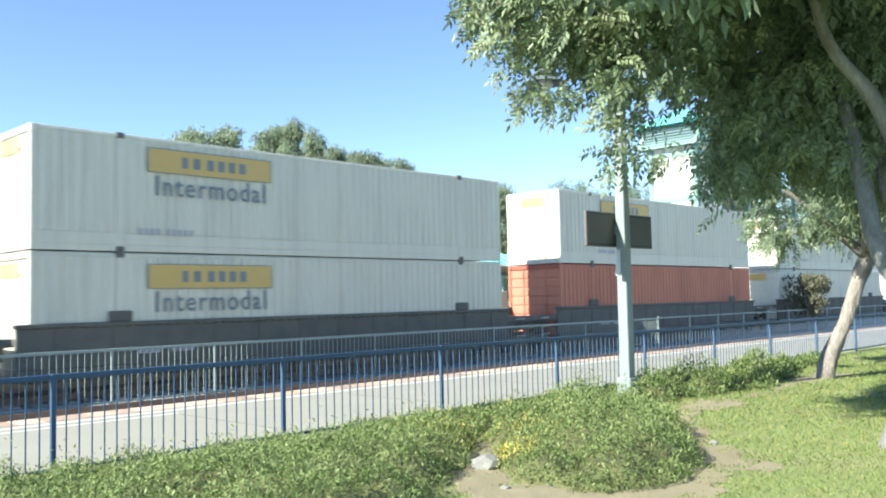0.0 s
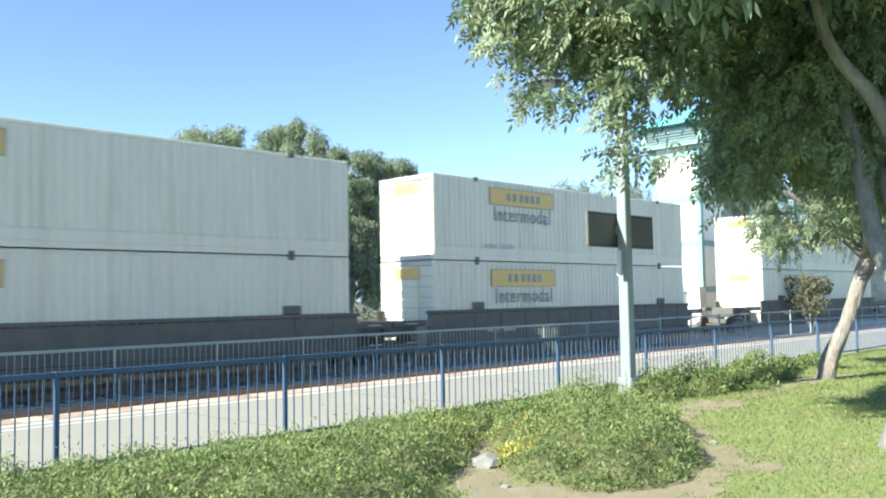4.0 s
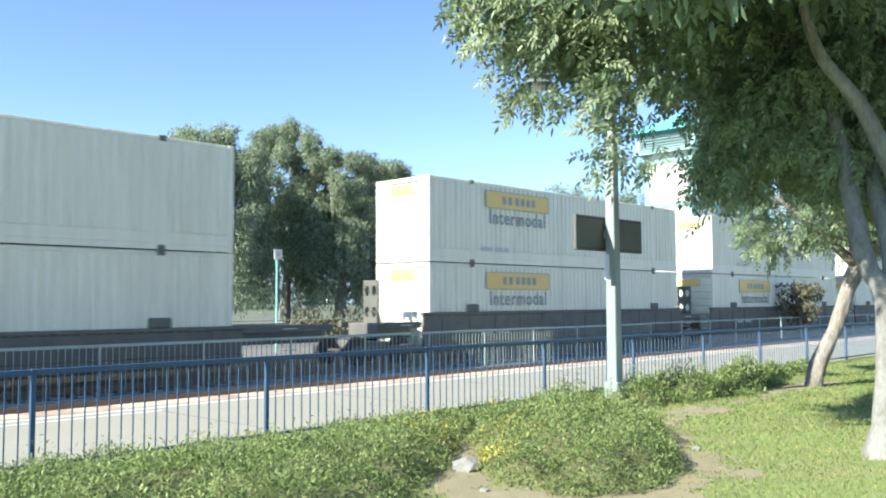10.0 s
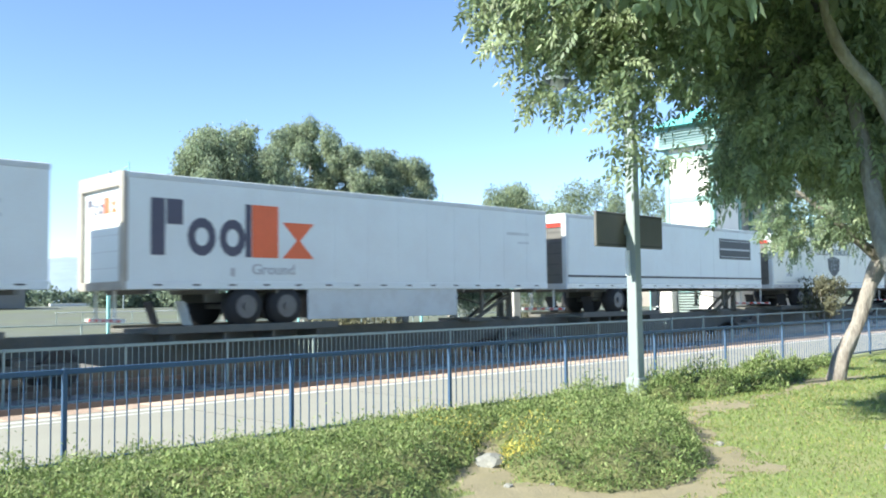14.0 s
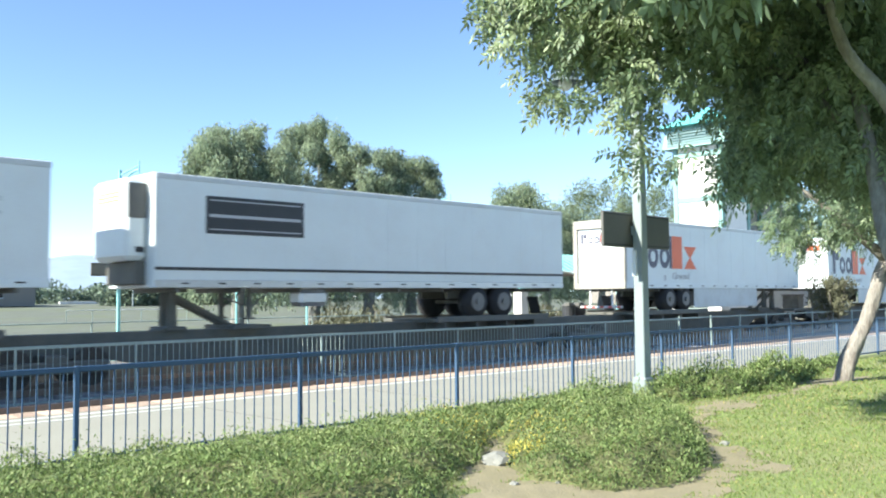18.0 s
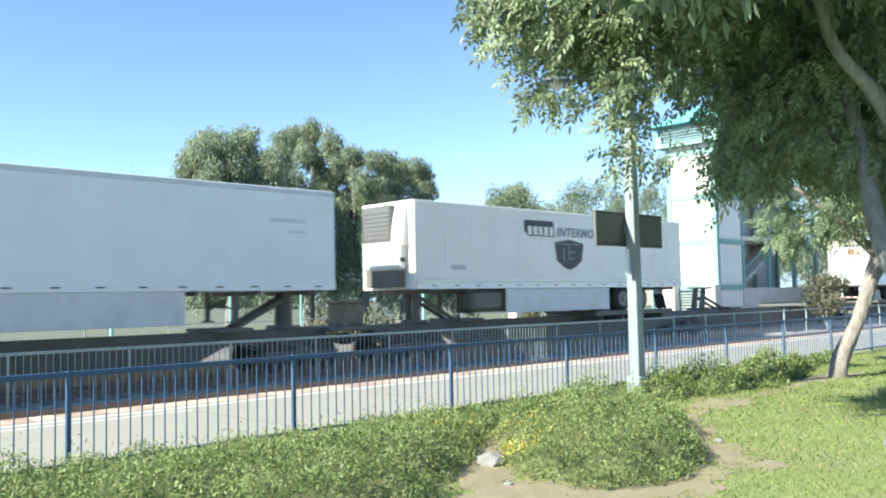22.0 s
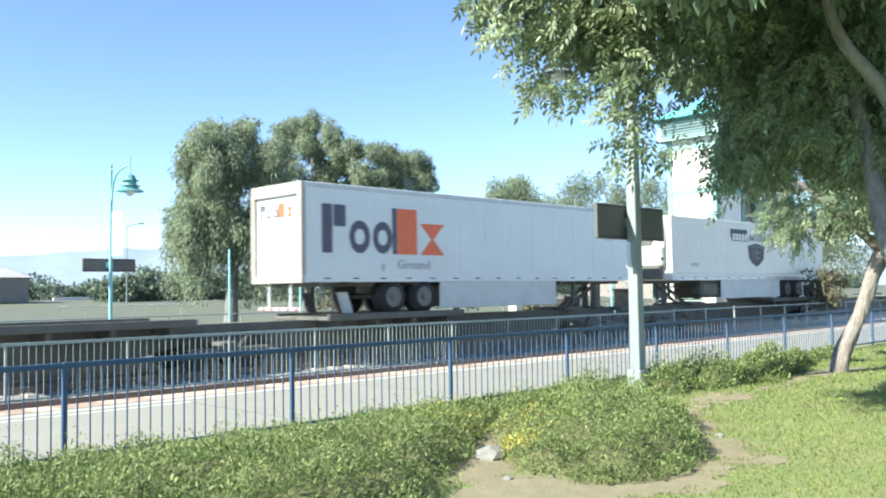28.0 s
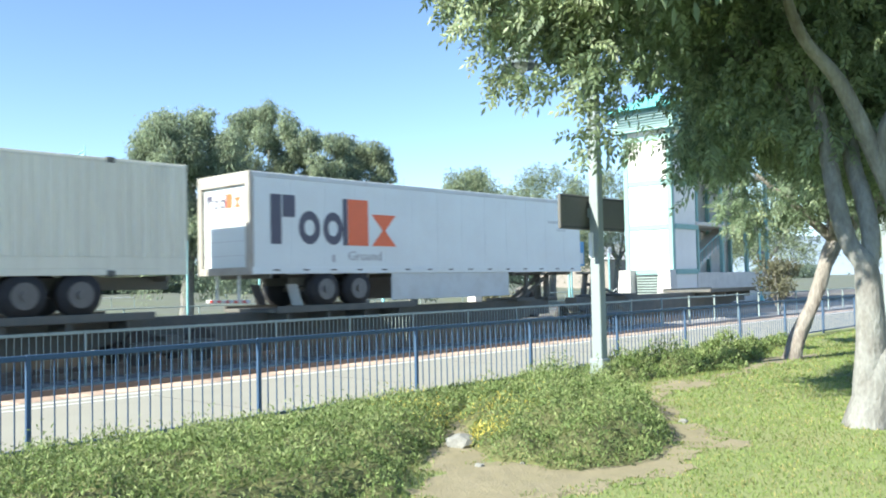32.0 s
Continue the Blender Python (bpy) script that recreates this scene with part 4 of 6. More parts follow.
wells, spines, vans = {}, {}, {}
STACKS = [  # start along the train, lower box, upper box, gap to the next unit
    (-16.2, "both", "both", 7.6), (7.52, "both", "both", 3.5), (27.18, "red", "both", 3.5), (46.86, "both", "both", 3.5),
    (70.60, "logo", "both", 3.5), (90.15, "both", "both", 3.5), (109.88, "both", "both", 3.5),
    (134.30, "both", "both", 3.5), (153.90, "plain", "both", 3.5), (173.68, "both", "both", 3.5),
    (197.48, "both", "logo", 7.0), (220.90, "stained", "logo", 7.0), (244.47, "both", "both", 3.5),
    (264.12, "both", "both", 3.5), (283.72, "both", "both", 3.5)]
LOW_Z, TOP_Z = 0.24, 3.13
for x0, lo, hi, gap in STACKS:
    plates = {244.47: (-1.4, CAR + 1.0), 264.12: (-0.5,)}.get(x0, ())
    ride(take(wells, ("well", gap, plates), lambda: well_car(gap, 1.17 if gap > 6.5 and x0 > 0 else 1.45, plates)), x0)
    for key, z in ((lo, LOW_Z), (hi, TOP_Z)):
        ob = take(boxes, key)
        ob.location.z = z
        ride(ob, x0)
TRAILERS = [  # start along the train, what rides there, length of the slot
    (305.08, "parcel_nose", 17.94), (323.02, "parcel_rear", 17.41), (340.43, "line_rear", 17.51), (357.94, "shield_van", 17.4), (375.25, "parcel_rear", 19.3),
    (394.51, "parcel_nose", 18.65), (413.16, "line_nose", 20.3), (433.46, "parcel_rear", 20.09), (453.55, "parcel_nose", 19.05), (472.6, "", 20.0),
    (492.60, "parcel_rear", 19.32), (511.92, "shield_nose", 19.38), (531.3, "", 19.6), (550.89, "parcel_rear", 19.91), (570.80, "parcel_nose", 17.4), (588.2, "", 17.48),
    (605.68, "shield_nose", 18.6), (624.3, "", 18.5), (642.83, "parcel_rear", 19.74), (662.42, "shield_nose", 17.54), (680.0, "", 17.4), (697.40, "parcel_nose", 17.38),
    (714.78, "chassis", 18.15), (732.94, "parcel_rear_far_back", 18.2), (751.1, "", 18.2)]
NOSE = [what.endswith("nose") or what in ("chassis", "") for x0, what, slot in TRAILERS]
for i, (x0, what, slot) in enumerate(TRAILERS):
    nose = NOSE[i]
    # cars couple where two hitches meet; elsewhere neighbours share a truck
    left = 0.4 if nose and i > 0 and not NOSE[i - 1] else 0.0 if i == 0 else -2.2
    right = 15.2 if not nose and i + 1 < len(NOSE) and NOSE[i + 1] else slot - 2.2
    key = ("spine", round(slot, 2), nose, what == "", left, round(right, 2))
    ride(take(spines, key, lambda: spine_car(slot, 0.6 if what == "" else 1.0 if nose else 15.2, what == "", (left, right))), x0)
    if what == "chassis":
        ride(chassis(), x0)
        ob = take(boxes, "both")
        ob.location.z = 2.12
        ride(ob, x0)
    elif what:
        ride(take(vans, what, lambda: trailer(what, -0.7 if "far_back" in what else 0.0)), x0)

# ---- lamps and signs of the platforms ----


def platform_lamp(material, board, banner, extras, wide=0.05, toward=-1, lift=0.0, reach=1.3):
    """A square post with a gooseneck arm towards the tracks and a tiered bell shade; a message board and a banner on some."""
    c = empty("platform_lamp", "tall painted platform lamp with gooseneck arm and bell shade", "street lamp", None, "platform lamps")
    r, h = wide, 5.78 + lift
    bm = bmesh.new()
    bmesh.ops.create_cone(bm, cap_ends=True, segments=4, radius1=r * 1.414, radius2=r * 1.15, depth=h, matrix=Matrix.Translation((0, 0, h / 2)) @ Matrix.Rotation(radians(45), 4, "Z"))
    bmesh.ops.bevel(bm, geom=[e for e in bm.edges if abs(e.verts[0].co.z - e.verts[1].co.z) > 1], offset=0.012, segments=1, affect="EDGES")
    part("pole", bm, material, c)
    part("pole_cap", B(-r, r, -r, r, h, h + 0.04, 0.01), material, c)
    part("base_plate", B(-0.19, 0.19, -0.19, 0.19, 0.0, 0.05, 0.01), material, c)
    part("base_collar", B(-0.14, 0.14, -0.14, 0.14, 0.05, 0.38, 0.02), material, c)
    for bx in (-0.15, 0.15):
        for by in (-0.15, 0.15):
            part("base_bolt", rod(bmesh.new(), (bx, by, 0.05), (bx, by, 0.09), 0.016, seg=6), M_ALU, c)
    y = toward * reach
    bm = bmesh.new()
    p, q = spline([(0, toward * 0.06, h - 1.1), (0, y * 0.12, h - 0.6), (0, y * 0.32, h - 0.27), (0, y * 0.7, h - 0.12), (0, y, h - 0.1)], [0.035] * 5, 4)
    tube(bm, p, q, 8)
    part("arm", bm, material, c, smooth=True)
    part("tie_rod", rod(bmesh.new(), (0, 0, h - 0.12), (0, y, h + 0.04), 0.022, seg=8), material, c)
    part("drop_rod", rod(bmesh.new(), (0, y, h - 0.5), (0, y, h + 0.16), 0.02, seg=8), material, c)
    z0 = h - 0.9
    bm = bmesh.new()
    prof = [(0.05, 0.52), (0.13, 0.48), (0.175, 0.38), (0.175, 0.34), (0.25, 0.33), (0.25, 0.31), (0.18, 0.3), (0.19, 0.2), (0.29, 0.17), (0.29, 0.15), (0.22, 0.14), (0.27, 0.07), (0.39, 0.02), (0.40, 0.0)]
    rings = [[bm.verts.new((rr * math.cos(a * math.pi / 9), y + rr * math.sin(a * math.pi / 9), z0 + z)) for a in range(18)] for rr, z in prof]
    for a, b in zip(rings, rings[1:]):
        for k in range(18):
            bm.faces.new((a[k], a[(k + 1) % 18], b[(k + 1) % 18], b[k]))
    bm.faces.new(rings[0][::-1])
    bmesh.ops.solidify(bm, geom=bm.faces[:], thickness=0.008)
    s = part("shade", bm, material, c, "tiered bell-shaped lamp shade", True)
    bm = bmesh.new()
    bmesh.ops.create_uvsphere(bm, u_segments=12, v_segments=8, radius=0.14, matrix=Matrix.Translation((0, y, z0 + 0.0)))
    part("lamp_bowl", bm, M_LAMPGLASS, s, "", True)
    if board:
        z0, z1, x0, x1 = board
        b = part("message_board", B(x0, x1, 0.12, 0.18, z0, z1, 0.012), M_SIGN_BACK, c, "dull dark message board")
        part("board_frame", B(x0 + 0.03, x1 - 0.03, 0.112, 0.1195, z0 + 0.03, z0 + 0.05), M_BLACK, b)
        part("board_frame", B(x0 + 0.03, x1 - 0.03, 0.112, 0.1195, z1 - 0.05, z1 - 0.03), M_BLACK, b)
        part("board_bracket", B(-0.1, 0.1, 0.06, 0.13, (z0 + z1) / 2 - 0.08, (z0 + z1) / 2 + 0.08), material, b)
    if banner:
        b = part("banner", B(-0.006, 0.006, -0.82, -0.1, 3.06, 4.35), M_BANNER, c, "pale cloth banner with teal marks")
        for z in (3.03, 4.36):
            part("banner_arm", rod(bmesh.new(), (0, 0, z), (0, -0.86, z), 0.016, seg=6), material, b)
        for z, h in ((3.14, 0.03), (3.34, 0.04), (3.52, 0.03), (3.98, 0.03)):
            bm = B(-0.012, -0.0065, -0.80, -0.12, z, z + h)
            for v in bm.verts:
                v.co.z += (v.co.y + 0.45) * (0.35 if z > 3.5 else 0.06)
            part("banner_mark", bm, M_TEAL, b)
    if extras:
        for x, z in ((-0.42, 3.88), (0.45, 3.76)):
            bm = B(x - 0.12, x + 0.12, -0.2, 0.08, z, z + 0.2, 0.04)
            rod(bm, (x, -0.05, z + 0.1), (0, 0, 3.92), 0.025, seg=6)
            part("loudspeaker", bm, M_BANNER, c, "small pale platform loudspeaker")
    return c


near_lamp = platform_lamp(M_POLE, (2.66, 3.27, -0.93, 1.17), False, False, 0.1, 1, 1.0, 1.6)
near_lamp.matrix_basis = pose(13.25, 8.58, 0)
tagged(near_lamp, "pale platform lamp post carrying a dark message board")
part("conduit_box", B(-0.24, -0.2, -0.06, 0.02, 2.15, 2.6, 0.006), M_BANNER, near_lamp, "small white conduit box")
lamp2 = platform_lamp(M_POLE, None, False, False, 0.1, 1, 1.0, 1.6)
lamp2.matrix_basis = pose(30.2, 8.6, 0)
tagged(lamp2, "pale platform lamp post beside the blue fence")
for i, (x, extras) in enumerate(((11.5, False), (24.5, True), (62.0, False))):
    b = (2.56, 2.96, -0.8, 0.84) if i == 0 else (3.4, 3.56, -0.1, 1.05)
    lm = platform_lamp(M_TEAL, b, i == 0, extras)
    lm.matrix_basis = pose(x, 26.0, 0)
    tagged(lm, "teal platform lamp with gooseneck arm and bell shade")


def sign_post(x, y, h, plate):
    c = empty("sign_post", "thin teal post with a small square plate" if plate else "thin teal steel post on the far platform", "post", pose(x, y, 0))
    part("post", rod(bmesh.new(), (0, 0, 0), (0, 0, h), 0.04, 0.036, 8), M_TEAL, c)
    part("cap", rod(bmesh.new(), (0, 0, h), (0, 0, h + 0.03), 0.045, 0.03, 8), M_TEAL, c)
    if plate:
        p = part("plate", B(-0.17, 0.17, -0.08, -0.045, h - 0.32, h + 0.04, 0.006), M_BANNER, c)
        part("plate_mark", B(-0.09, 0.09, -0.086, -0.081, h - 0.22, h - 0.06), M_GREYTXT, p)


sign_post(15.7, 26.2, 3.3, False)
sign_post(18.6, 26.2, 3.66, True)
sign_post(44.05, 27.5, 3.6, True)

# ---- canopy on the far platform ----
canopy = empty("platform_canopy", "curved teal metal shelter roof on a pale pillar", "canopy", pose(33.3, 26.2, 0))
bm = bmesh.new()
ny, nxr = 8, 44


def roof_at(i, j):
    f = i / nxr
    k = 0.42 * (1 - f) ** 4 + (1 - 0.42 * (1 - f) ** 4) * math.sin(math.pi * f) ** 0.75
    v = j / ny
    return (-4.55 + 9.75 * f + 0.45 * (1 - v) * (1 - f) ** 3, 0.5 - 2.3 * v * k, 3.88 - 0.08 * f - (1.05 * k) * v ** 1.2)


grid = [[bm.verts.new(roof_at(i, j)) for j in range(ny + 1)] for i in range(nxr + 1)]
for i in range(nxr):
    for j in range(ny):
        bm.faces.new((grid[i][j], grid[i + 1][j], grid[i + 1][j + 1], grid[i][j + 1]))
bmesh.ops.remove_doubles(bm, verts=bm.verts[:], dist=0.003)
bmesh.ops.recalc_face_normals(bm, faces=bm.faces[:])
bmesh.ops.solidify(bm, geom=bm.faces[:], thickness=0.05)
part("roof", bm, M_TEAL_ROOF, canopy, "curved teal metal roof sheet")
for i in range(2, nxr - 1, 2):
    bm = bmesh.new()
    pp = [Vector(roof_at(i, j)) + Vector((0, -0.01, 0.03)) for j in range(ny + 1)]
    tube(bm, pp, [0.03] * len(pp), 5)
    part("roof_rib", bm, M_TEAL, canopy)
bm = bmesh.new()
pp = [Vector(roof_at(i, ny)) for i in range(1, nxr)]
tube(bm, pp, [0.045] * len(pp), 6)
part("edge_beam", bm, M_PLINTH, canopy, "pale curved edge beam")
bm = bmesh.new()
lower = [[Vector(roof_at(i, ny)) + Vector((0, 0.03, -0.06)) for i in range(nxr)], []]
for i in range(nxr):
    f = i / nxr
    lower[1].append(Vector((-4.55 + 9.75 * f + 0.5 * (1 - f), 0.3, 3.55 - 0.8 * math.sin(math.pi * min(1, f * 1.15 + 0.1)) ** 0.8)))
vs = [[bm.verts.new(p) for p in row] for row in lower]
for i in range(nxr - 1):
    bm.faces.new((vs[0][i], vs[1][i], vs[1][i + 1], vs[0][i + 1]))
bmesh.ops.solidify(bm, geom=bm.faces[:], thickness=0.03)
part("soffit", bm, M_SOFFIT, canopy, "beige curved soffit under the roof")
bm = bmesh.new()
bm.faces.new([bm.verts.new(p) for p in (roof_at(0, 0), lower[1][0], lower[0][0], roof_at(0, ny))])
bmesh.ops.solidify(bm, geom=bm.faces[:], thickness=0.03)
part("end_fascia", bm, M_PLINTH, canopy, "pale end fascia")
part("pillar", B(-3.1, -2.6, -0.25, 0.25, 0, 2.15, 0.03), M_PLINTH, canopy, "pale concrete pillar")
bm = bmesh.new()
for px, py in ((-2.98, -0.1), (-2.72, -0.1), (-2.85, 0.12)):
    rod(bm, (px, py, 2.1), (px, py, 3.25), 0.05, seg=10)
box(bm, -3.1, -2.6, -0.22, 0.22, 2.75, 2.85, 0.02)
rod(bm, (-2.9, 0, 2.8), (-3.6, 0.1, 3.4), 0.05, seg=8)
rod(bm, (-2.8, 0, 2.8), (-1.9, 0.1, 3.2), 0.05, seg=8)
part("roof_stem", bm, M_TEAL, canopy)
part("post", rod(bmesh.new(), (4.75, 0, 0), (4.75, 0, 4.0), 0.05, seg=10), M_TEAL, canopy)
for x in (0.7, 1.5):
    b = empty("platform_bin", "dark grey litter bin under the canopy", "bin", pose(33.3 + x, 26.2, 0))
    part("body", rod(bmesh.new(), (0, 0, 0), (0, 0, 1.35), 0.3, 0.34, 14), M_BLACK, b)
    part("lid", rod(bmesh.new(), (0, 0, 1.35), (0, 0, 1.5), 0.36, 0.2, 14), M_SIGN_BACK, b)
sg = empty("station_sign", "blue and white station sign on a teal post", "sign", pose(38.7, 26.2, 0))
part("post", rod(bmesh.new(), (-0.4, 0, 0), (-0.4, 0, 3.9), 0.04, seg=8), M_TEAL, sg)
part("panel", B(-0.3, 0.75, -0.05, 0.05, 2.5, 3.8, 0.02), M_SIGNBLUE, sg, "blue sign panel")
part("white_field", B(-0.2, 0.65, -0.056, -0.051, 2.6, 3.2), M_BANNER, sg)

# ---- stair and lift tower ----
tower = empty("lift_tower", "white stucco lift and stair tower with pale green frame", "tower", pose(50, 26.5, 0))
TW, TD = 3.4, 3.2      # along y, along x
part("core", B(0.06, TD, 0.06, TW, 0.0, 11.2), M_WHITE_WALL, tower)
for z0, z1 in ((2.35, 4.85), (5.2, 7.7), (8.05, 10.55)):
    for j in range(2):
        y0 = 0.36 + j * 1.36
        for k in range(2):
            h = (z1 - z0) / 2
            part("wall_panel", B(0.0, 0.06, y0, y0 + 1.33, z0 + k * h, z0 + k * h + h - 0.03, 0.01), M_WHITE_WALL, tower)
for y in (0.0, TW - 0.32):
    part("frame_column", B(-0.05, 0.3, y, y + 0.32, 0.0, 11.2, 0.02), M_GREEN_TRIM, tower)
for z in (2.0, 4.87, 7.72, 10.57):
    part("frame_beam", B(-0.04, 0.2, 0.32, TW - 0.32, z, z + 0.32, 0.015), M_GREEN_TRIM, tower)
    part("frame_beam", B(0.3, TD, -0.05, 0.1, z, z + 0.32, 0.015), M_GREEN_TRIM, tower)
for y in (-0.15, TW - 0.75):
    bm = bmesh.new()
    bmesh.ops.create_cone(bm, cap_ends=True, segments=4, radius1=0.72, radius2=0.55, depth=2.3, matrix=Matrix.Translation((-0.35, y + 0.45, 1.15)) @ Matrix.Rotation(radians(45), 4, "Z"))
    part("plinth", bm, M_PLINTH, tower, "tapered pale concrete plinth")
# solid backing, coloured near black as the shaded inside of the vent
v = part("louvre", B(-0.12, -0.06, 0.75, TW - 0.8, 0.35, 1.95), M_DARK_IN, tower, "louvred vent, its inner dark painted on")
for k in range(9):
    part("louvre_blade", B(-0.2, -0.11, 0.75, TW - 0.8, 0.42 + k * 0.17, 0.51 + k * 0.17), M_FENCE2, v)
bm = bmesh.new()
rf = [(-0.5, -0.5, 11.2), (TD + 0.3, -0.5, 11.2), (TD + 0.3, TW + 0.5, 11.2), (-0.5, TW + 0.5, 11.2)]
lo = [bm.verts.new(p) for p in rf]
hi = [bm.verts.new((p[0] + 0.2 * (1 if p[0] < 1 else -1), p[1] + 0.2 * (1 if p[1] < 1 else -1), p[2] + 1.35)) for p in rf]
for k in range(4):
    bm.faces.new((lo[k], lo[(k + 1) % 4], hi[(k + 1) % 4], hi[k]))
bm.faces.new(lo[::-1]), bm.faces.new(hi)
rt = part("louvred_crown", bm, M_GREEN_TRIM, tower, "pale green louvred crown")
for k in range(6):
    part("crown_louvre", B(-0.52, -0.3, -0.1, TW + 0.1, 11.35 + k * 0.18, 11.43 + k * 0.18), M_VENT, rt)
rp = bmesh.new()
ap = rp.verts.new((TD / 2, TW / 2, 14.0))
rr = [rp.verts.new(p) for p in ((-0.9, -0.9, 12.55), (TD + 0.7, -0.9, 12.55), (TD + 0.7, TW + 0.9, 12.55), (-0.9, TW + 0.9, 12.55))]
for k in range(4):
    rp.faces.new((rr[k], rr[(k + 1) % 4], ap))
rp.faces.new(rr[::-1])
part("roof", rp, M_TEAL_ROOF, tower, "teal hipped roof")
wall = empty("stair_block", "shaded open steel and concrete stair beside the tower", "stairs", pose(53.4, 26.6, 0))
part("base_wall", B(0, 12, 0, 0.3, 0, 2.1, 0.02), M_PLINTH, wall, "low shaded concrete wall")
part("back_wall", B(0, 12, 3.35, 3.6, 0, 11.1, 0.02), M_PLINTH, wall, "shaded concrete back wall of the stair")
for x in (0.3, 4.0, 8.0, 11.7):
    for y in (0.1, 3.0):
        part("column", B(x, x + 0.25, y, y + 0.25, 2.1 if y < 1 else 0, 9.0, 0.015), M_GREEN_TRIM, wall)
for z in (5.2, 9.0):
    part("landing", B(0, 12.2, 0, 3.3, z, z + 0.25, 0.02), M_PLINTH, wall)
for (x0, z0, x1, z1) in ((0.5, 2.1, 7.4, 5.2), (11.5, 5.4, 4.6, 9.0)):
    for i in range(17):
        a = i / 17
        x, z = x0 + (x1 - x0) * a, z0 + (z1 - z0) * a
        part("stair_step", B(x - 0.24, x + 0.24, 0.5, 2.2, z, z + 0.2), M_PLINTH, wall)
    bm = bmesh.new()
    for y in (0.45, 2.25):
        rod(bm, (x0, y, z0 + 1.0), (x1, y, z1 + 1.0), 0.03, seg=6)
        for i in range(13):
            a = i / 12
            x, z = x0 + (x1 - x0) * a, z0 + (z1 - z0) * a
            rod(bm, (x, y, z), (x, y, z + 1.0), 0.015, seg=5)
    part("stair_rail", bm, M_TEAL, wall)
part("roof", B(-0.2, 12.4, -0.4, 3.7, 11.2, 11.45, 0.03), M_TEAL_ROOF, wall)
for x in (0.3, 11.7):
    part("column", B(x, x + 0.25, 0.1, 0.35, 9.25, 11.2, 0.015), M_GREEN_TRIM, wall)

# ---- rear rail of the far platform, lot with cars ----


def rail_bay(x):
    c = empty("platform_rail", "low grey steel pipe rail behind the far platform", "railing", pose(x, 29.2, 0), "platform rail bays")
    part("post", rod(bmesh.new(), (0, 0, -0.5), (0, 0, 1.1), 0.03, seg=6), M_FENCE2, c)
    for z in (1.08, 0.6, 0.15):
        part("rail", rod(bmesh.new(), (0, 0, z), (3.0, 0, z), 0.022, seg=6), M_FENCE2, c)
    return c


rb = rail_bay(-9)
for i in range(1, 24):
    copy_thing(rb, pose(-9 + 3 * i, 29.2, 0))
# picketless rail between the tracks, past the picket bays
pr = empty("track_rail", "two-bar grey steel railing between the tracks", "railing", pose(31.99, MID_Y, 0), "track rail bays")
part("post", B(-0.033, 0.033, -0.033, 0.033, -0.5, 0.935, 0.005), M_FENCE2, pr)
part("top_bar", B(0.033, 2.542, -0.028, 0.028, 0.84, 0.895, 0.008), M_FENCE2, pr)
part("lower_bar", B(0.033, 2.542, -0.02, 0.02, 0.345, 0.39, 0.006), M_FENCE2, pr)
for i in range(1, 12):
    copy_thing(pr, pose(31.99 + 2.575 * i, MID_Y, 0))


def car(x, y, turn, paint, label):
    c = empty("parked_car", label, "car", pose(x, y, max(-0.5, ground_z(y)), 0, 0, turn), "parked cars")
    bm = bmesh.new()
    prof = [(-2.2, 0.35), (-2.25, 0.75), (-2.0, 0.9), (-1.0, 0.98), (-0.35, 1.42), (1.0, 1.45), (1.65, 1.02), (2.15, 0.95), (2.25, 0.7), (2.2, 0.35)]
    a = [bm.verts.new((px, -0.88 + (0.12 if pz > 1.2 else 0), pz)) for px, pz in prof]
    b = [bm.verts.new((px, 0.88 - (0.12 if pz > 1.2 else 0), pz)) for px, pz in prof]
    for k in range(len(prof)):
        j = (k + 1) % len(prof)
        bm.faces.new((a[k], a[j], b[j], b[k]))
    bm.faces.new(a[::-1]), bm.faces.new(b)
    bmesh.ops.recalc_face_normals(bm, faces=bm.faces[:])
    part("body", bm, paint, c)
    for s in (-1, 1):
        bm = bmesh.new()
        vs = [bm.verts.new((px, s * 0.87 - (s * 0.06 if pz > 1.2 else 0), pz)) for px, pz in ((-0.9, 1.0), (-0.35, 1.36), (0.95, 1.38), (1.45, 1.03))]
        bm.faces.new(vs if s < 0 else vs[::-1])
        bmesh.ops.solidify(bm, geom=bm.faces[:], thickness=0.03)
        part("side_window", bm, M_CARGLASS, c)
    bm = bmesh.new()
    bm.faces.new([bm.verts.new(p) for p in ((-1.0, -0.75, 1.0), (-1.0, 0.75, 1.0), (-0.38, 0.68, 1.42), (-0.38, -0.68, 1.42))])
    bmesh.ops.solidify(bm, geom=bm.faces[:], thickness=0.02)
    part("windscreen", bm, M_CARGLASS, c)
    for px in (-1.4, 1.4):
        for s in (-0.9, 0.7):
            w = part("wheel", rod(bmesh.new(), (px, s, 0.32), (px, s + 0.2, 0.32), 0.32, seg=14), M_TYRE, c)
            part("rim", rod(bmesh.new(), (px, s - 0.01, 0.32), (px, s + 0.21, 0.32), 0.18, seg=10), M_HUB, w)
    return c


for i, (x, y, turn, dark) in enumerate(((69.5, 150, 8, 1), (76.5, 148, 0, 1), (108, 142, 0, 0), (112, 139, 180, 1), (140, 122, 0, 1), (147, 119, 180, 0), (153, 122, 0, 1), (70, 42, 0, 1))):
    car(x, y, turn, M_CARPAINT_D if dark else M_CARPAINT, "white parked car in the lot" if dark else "silver parked car in the lot")


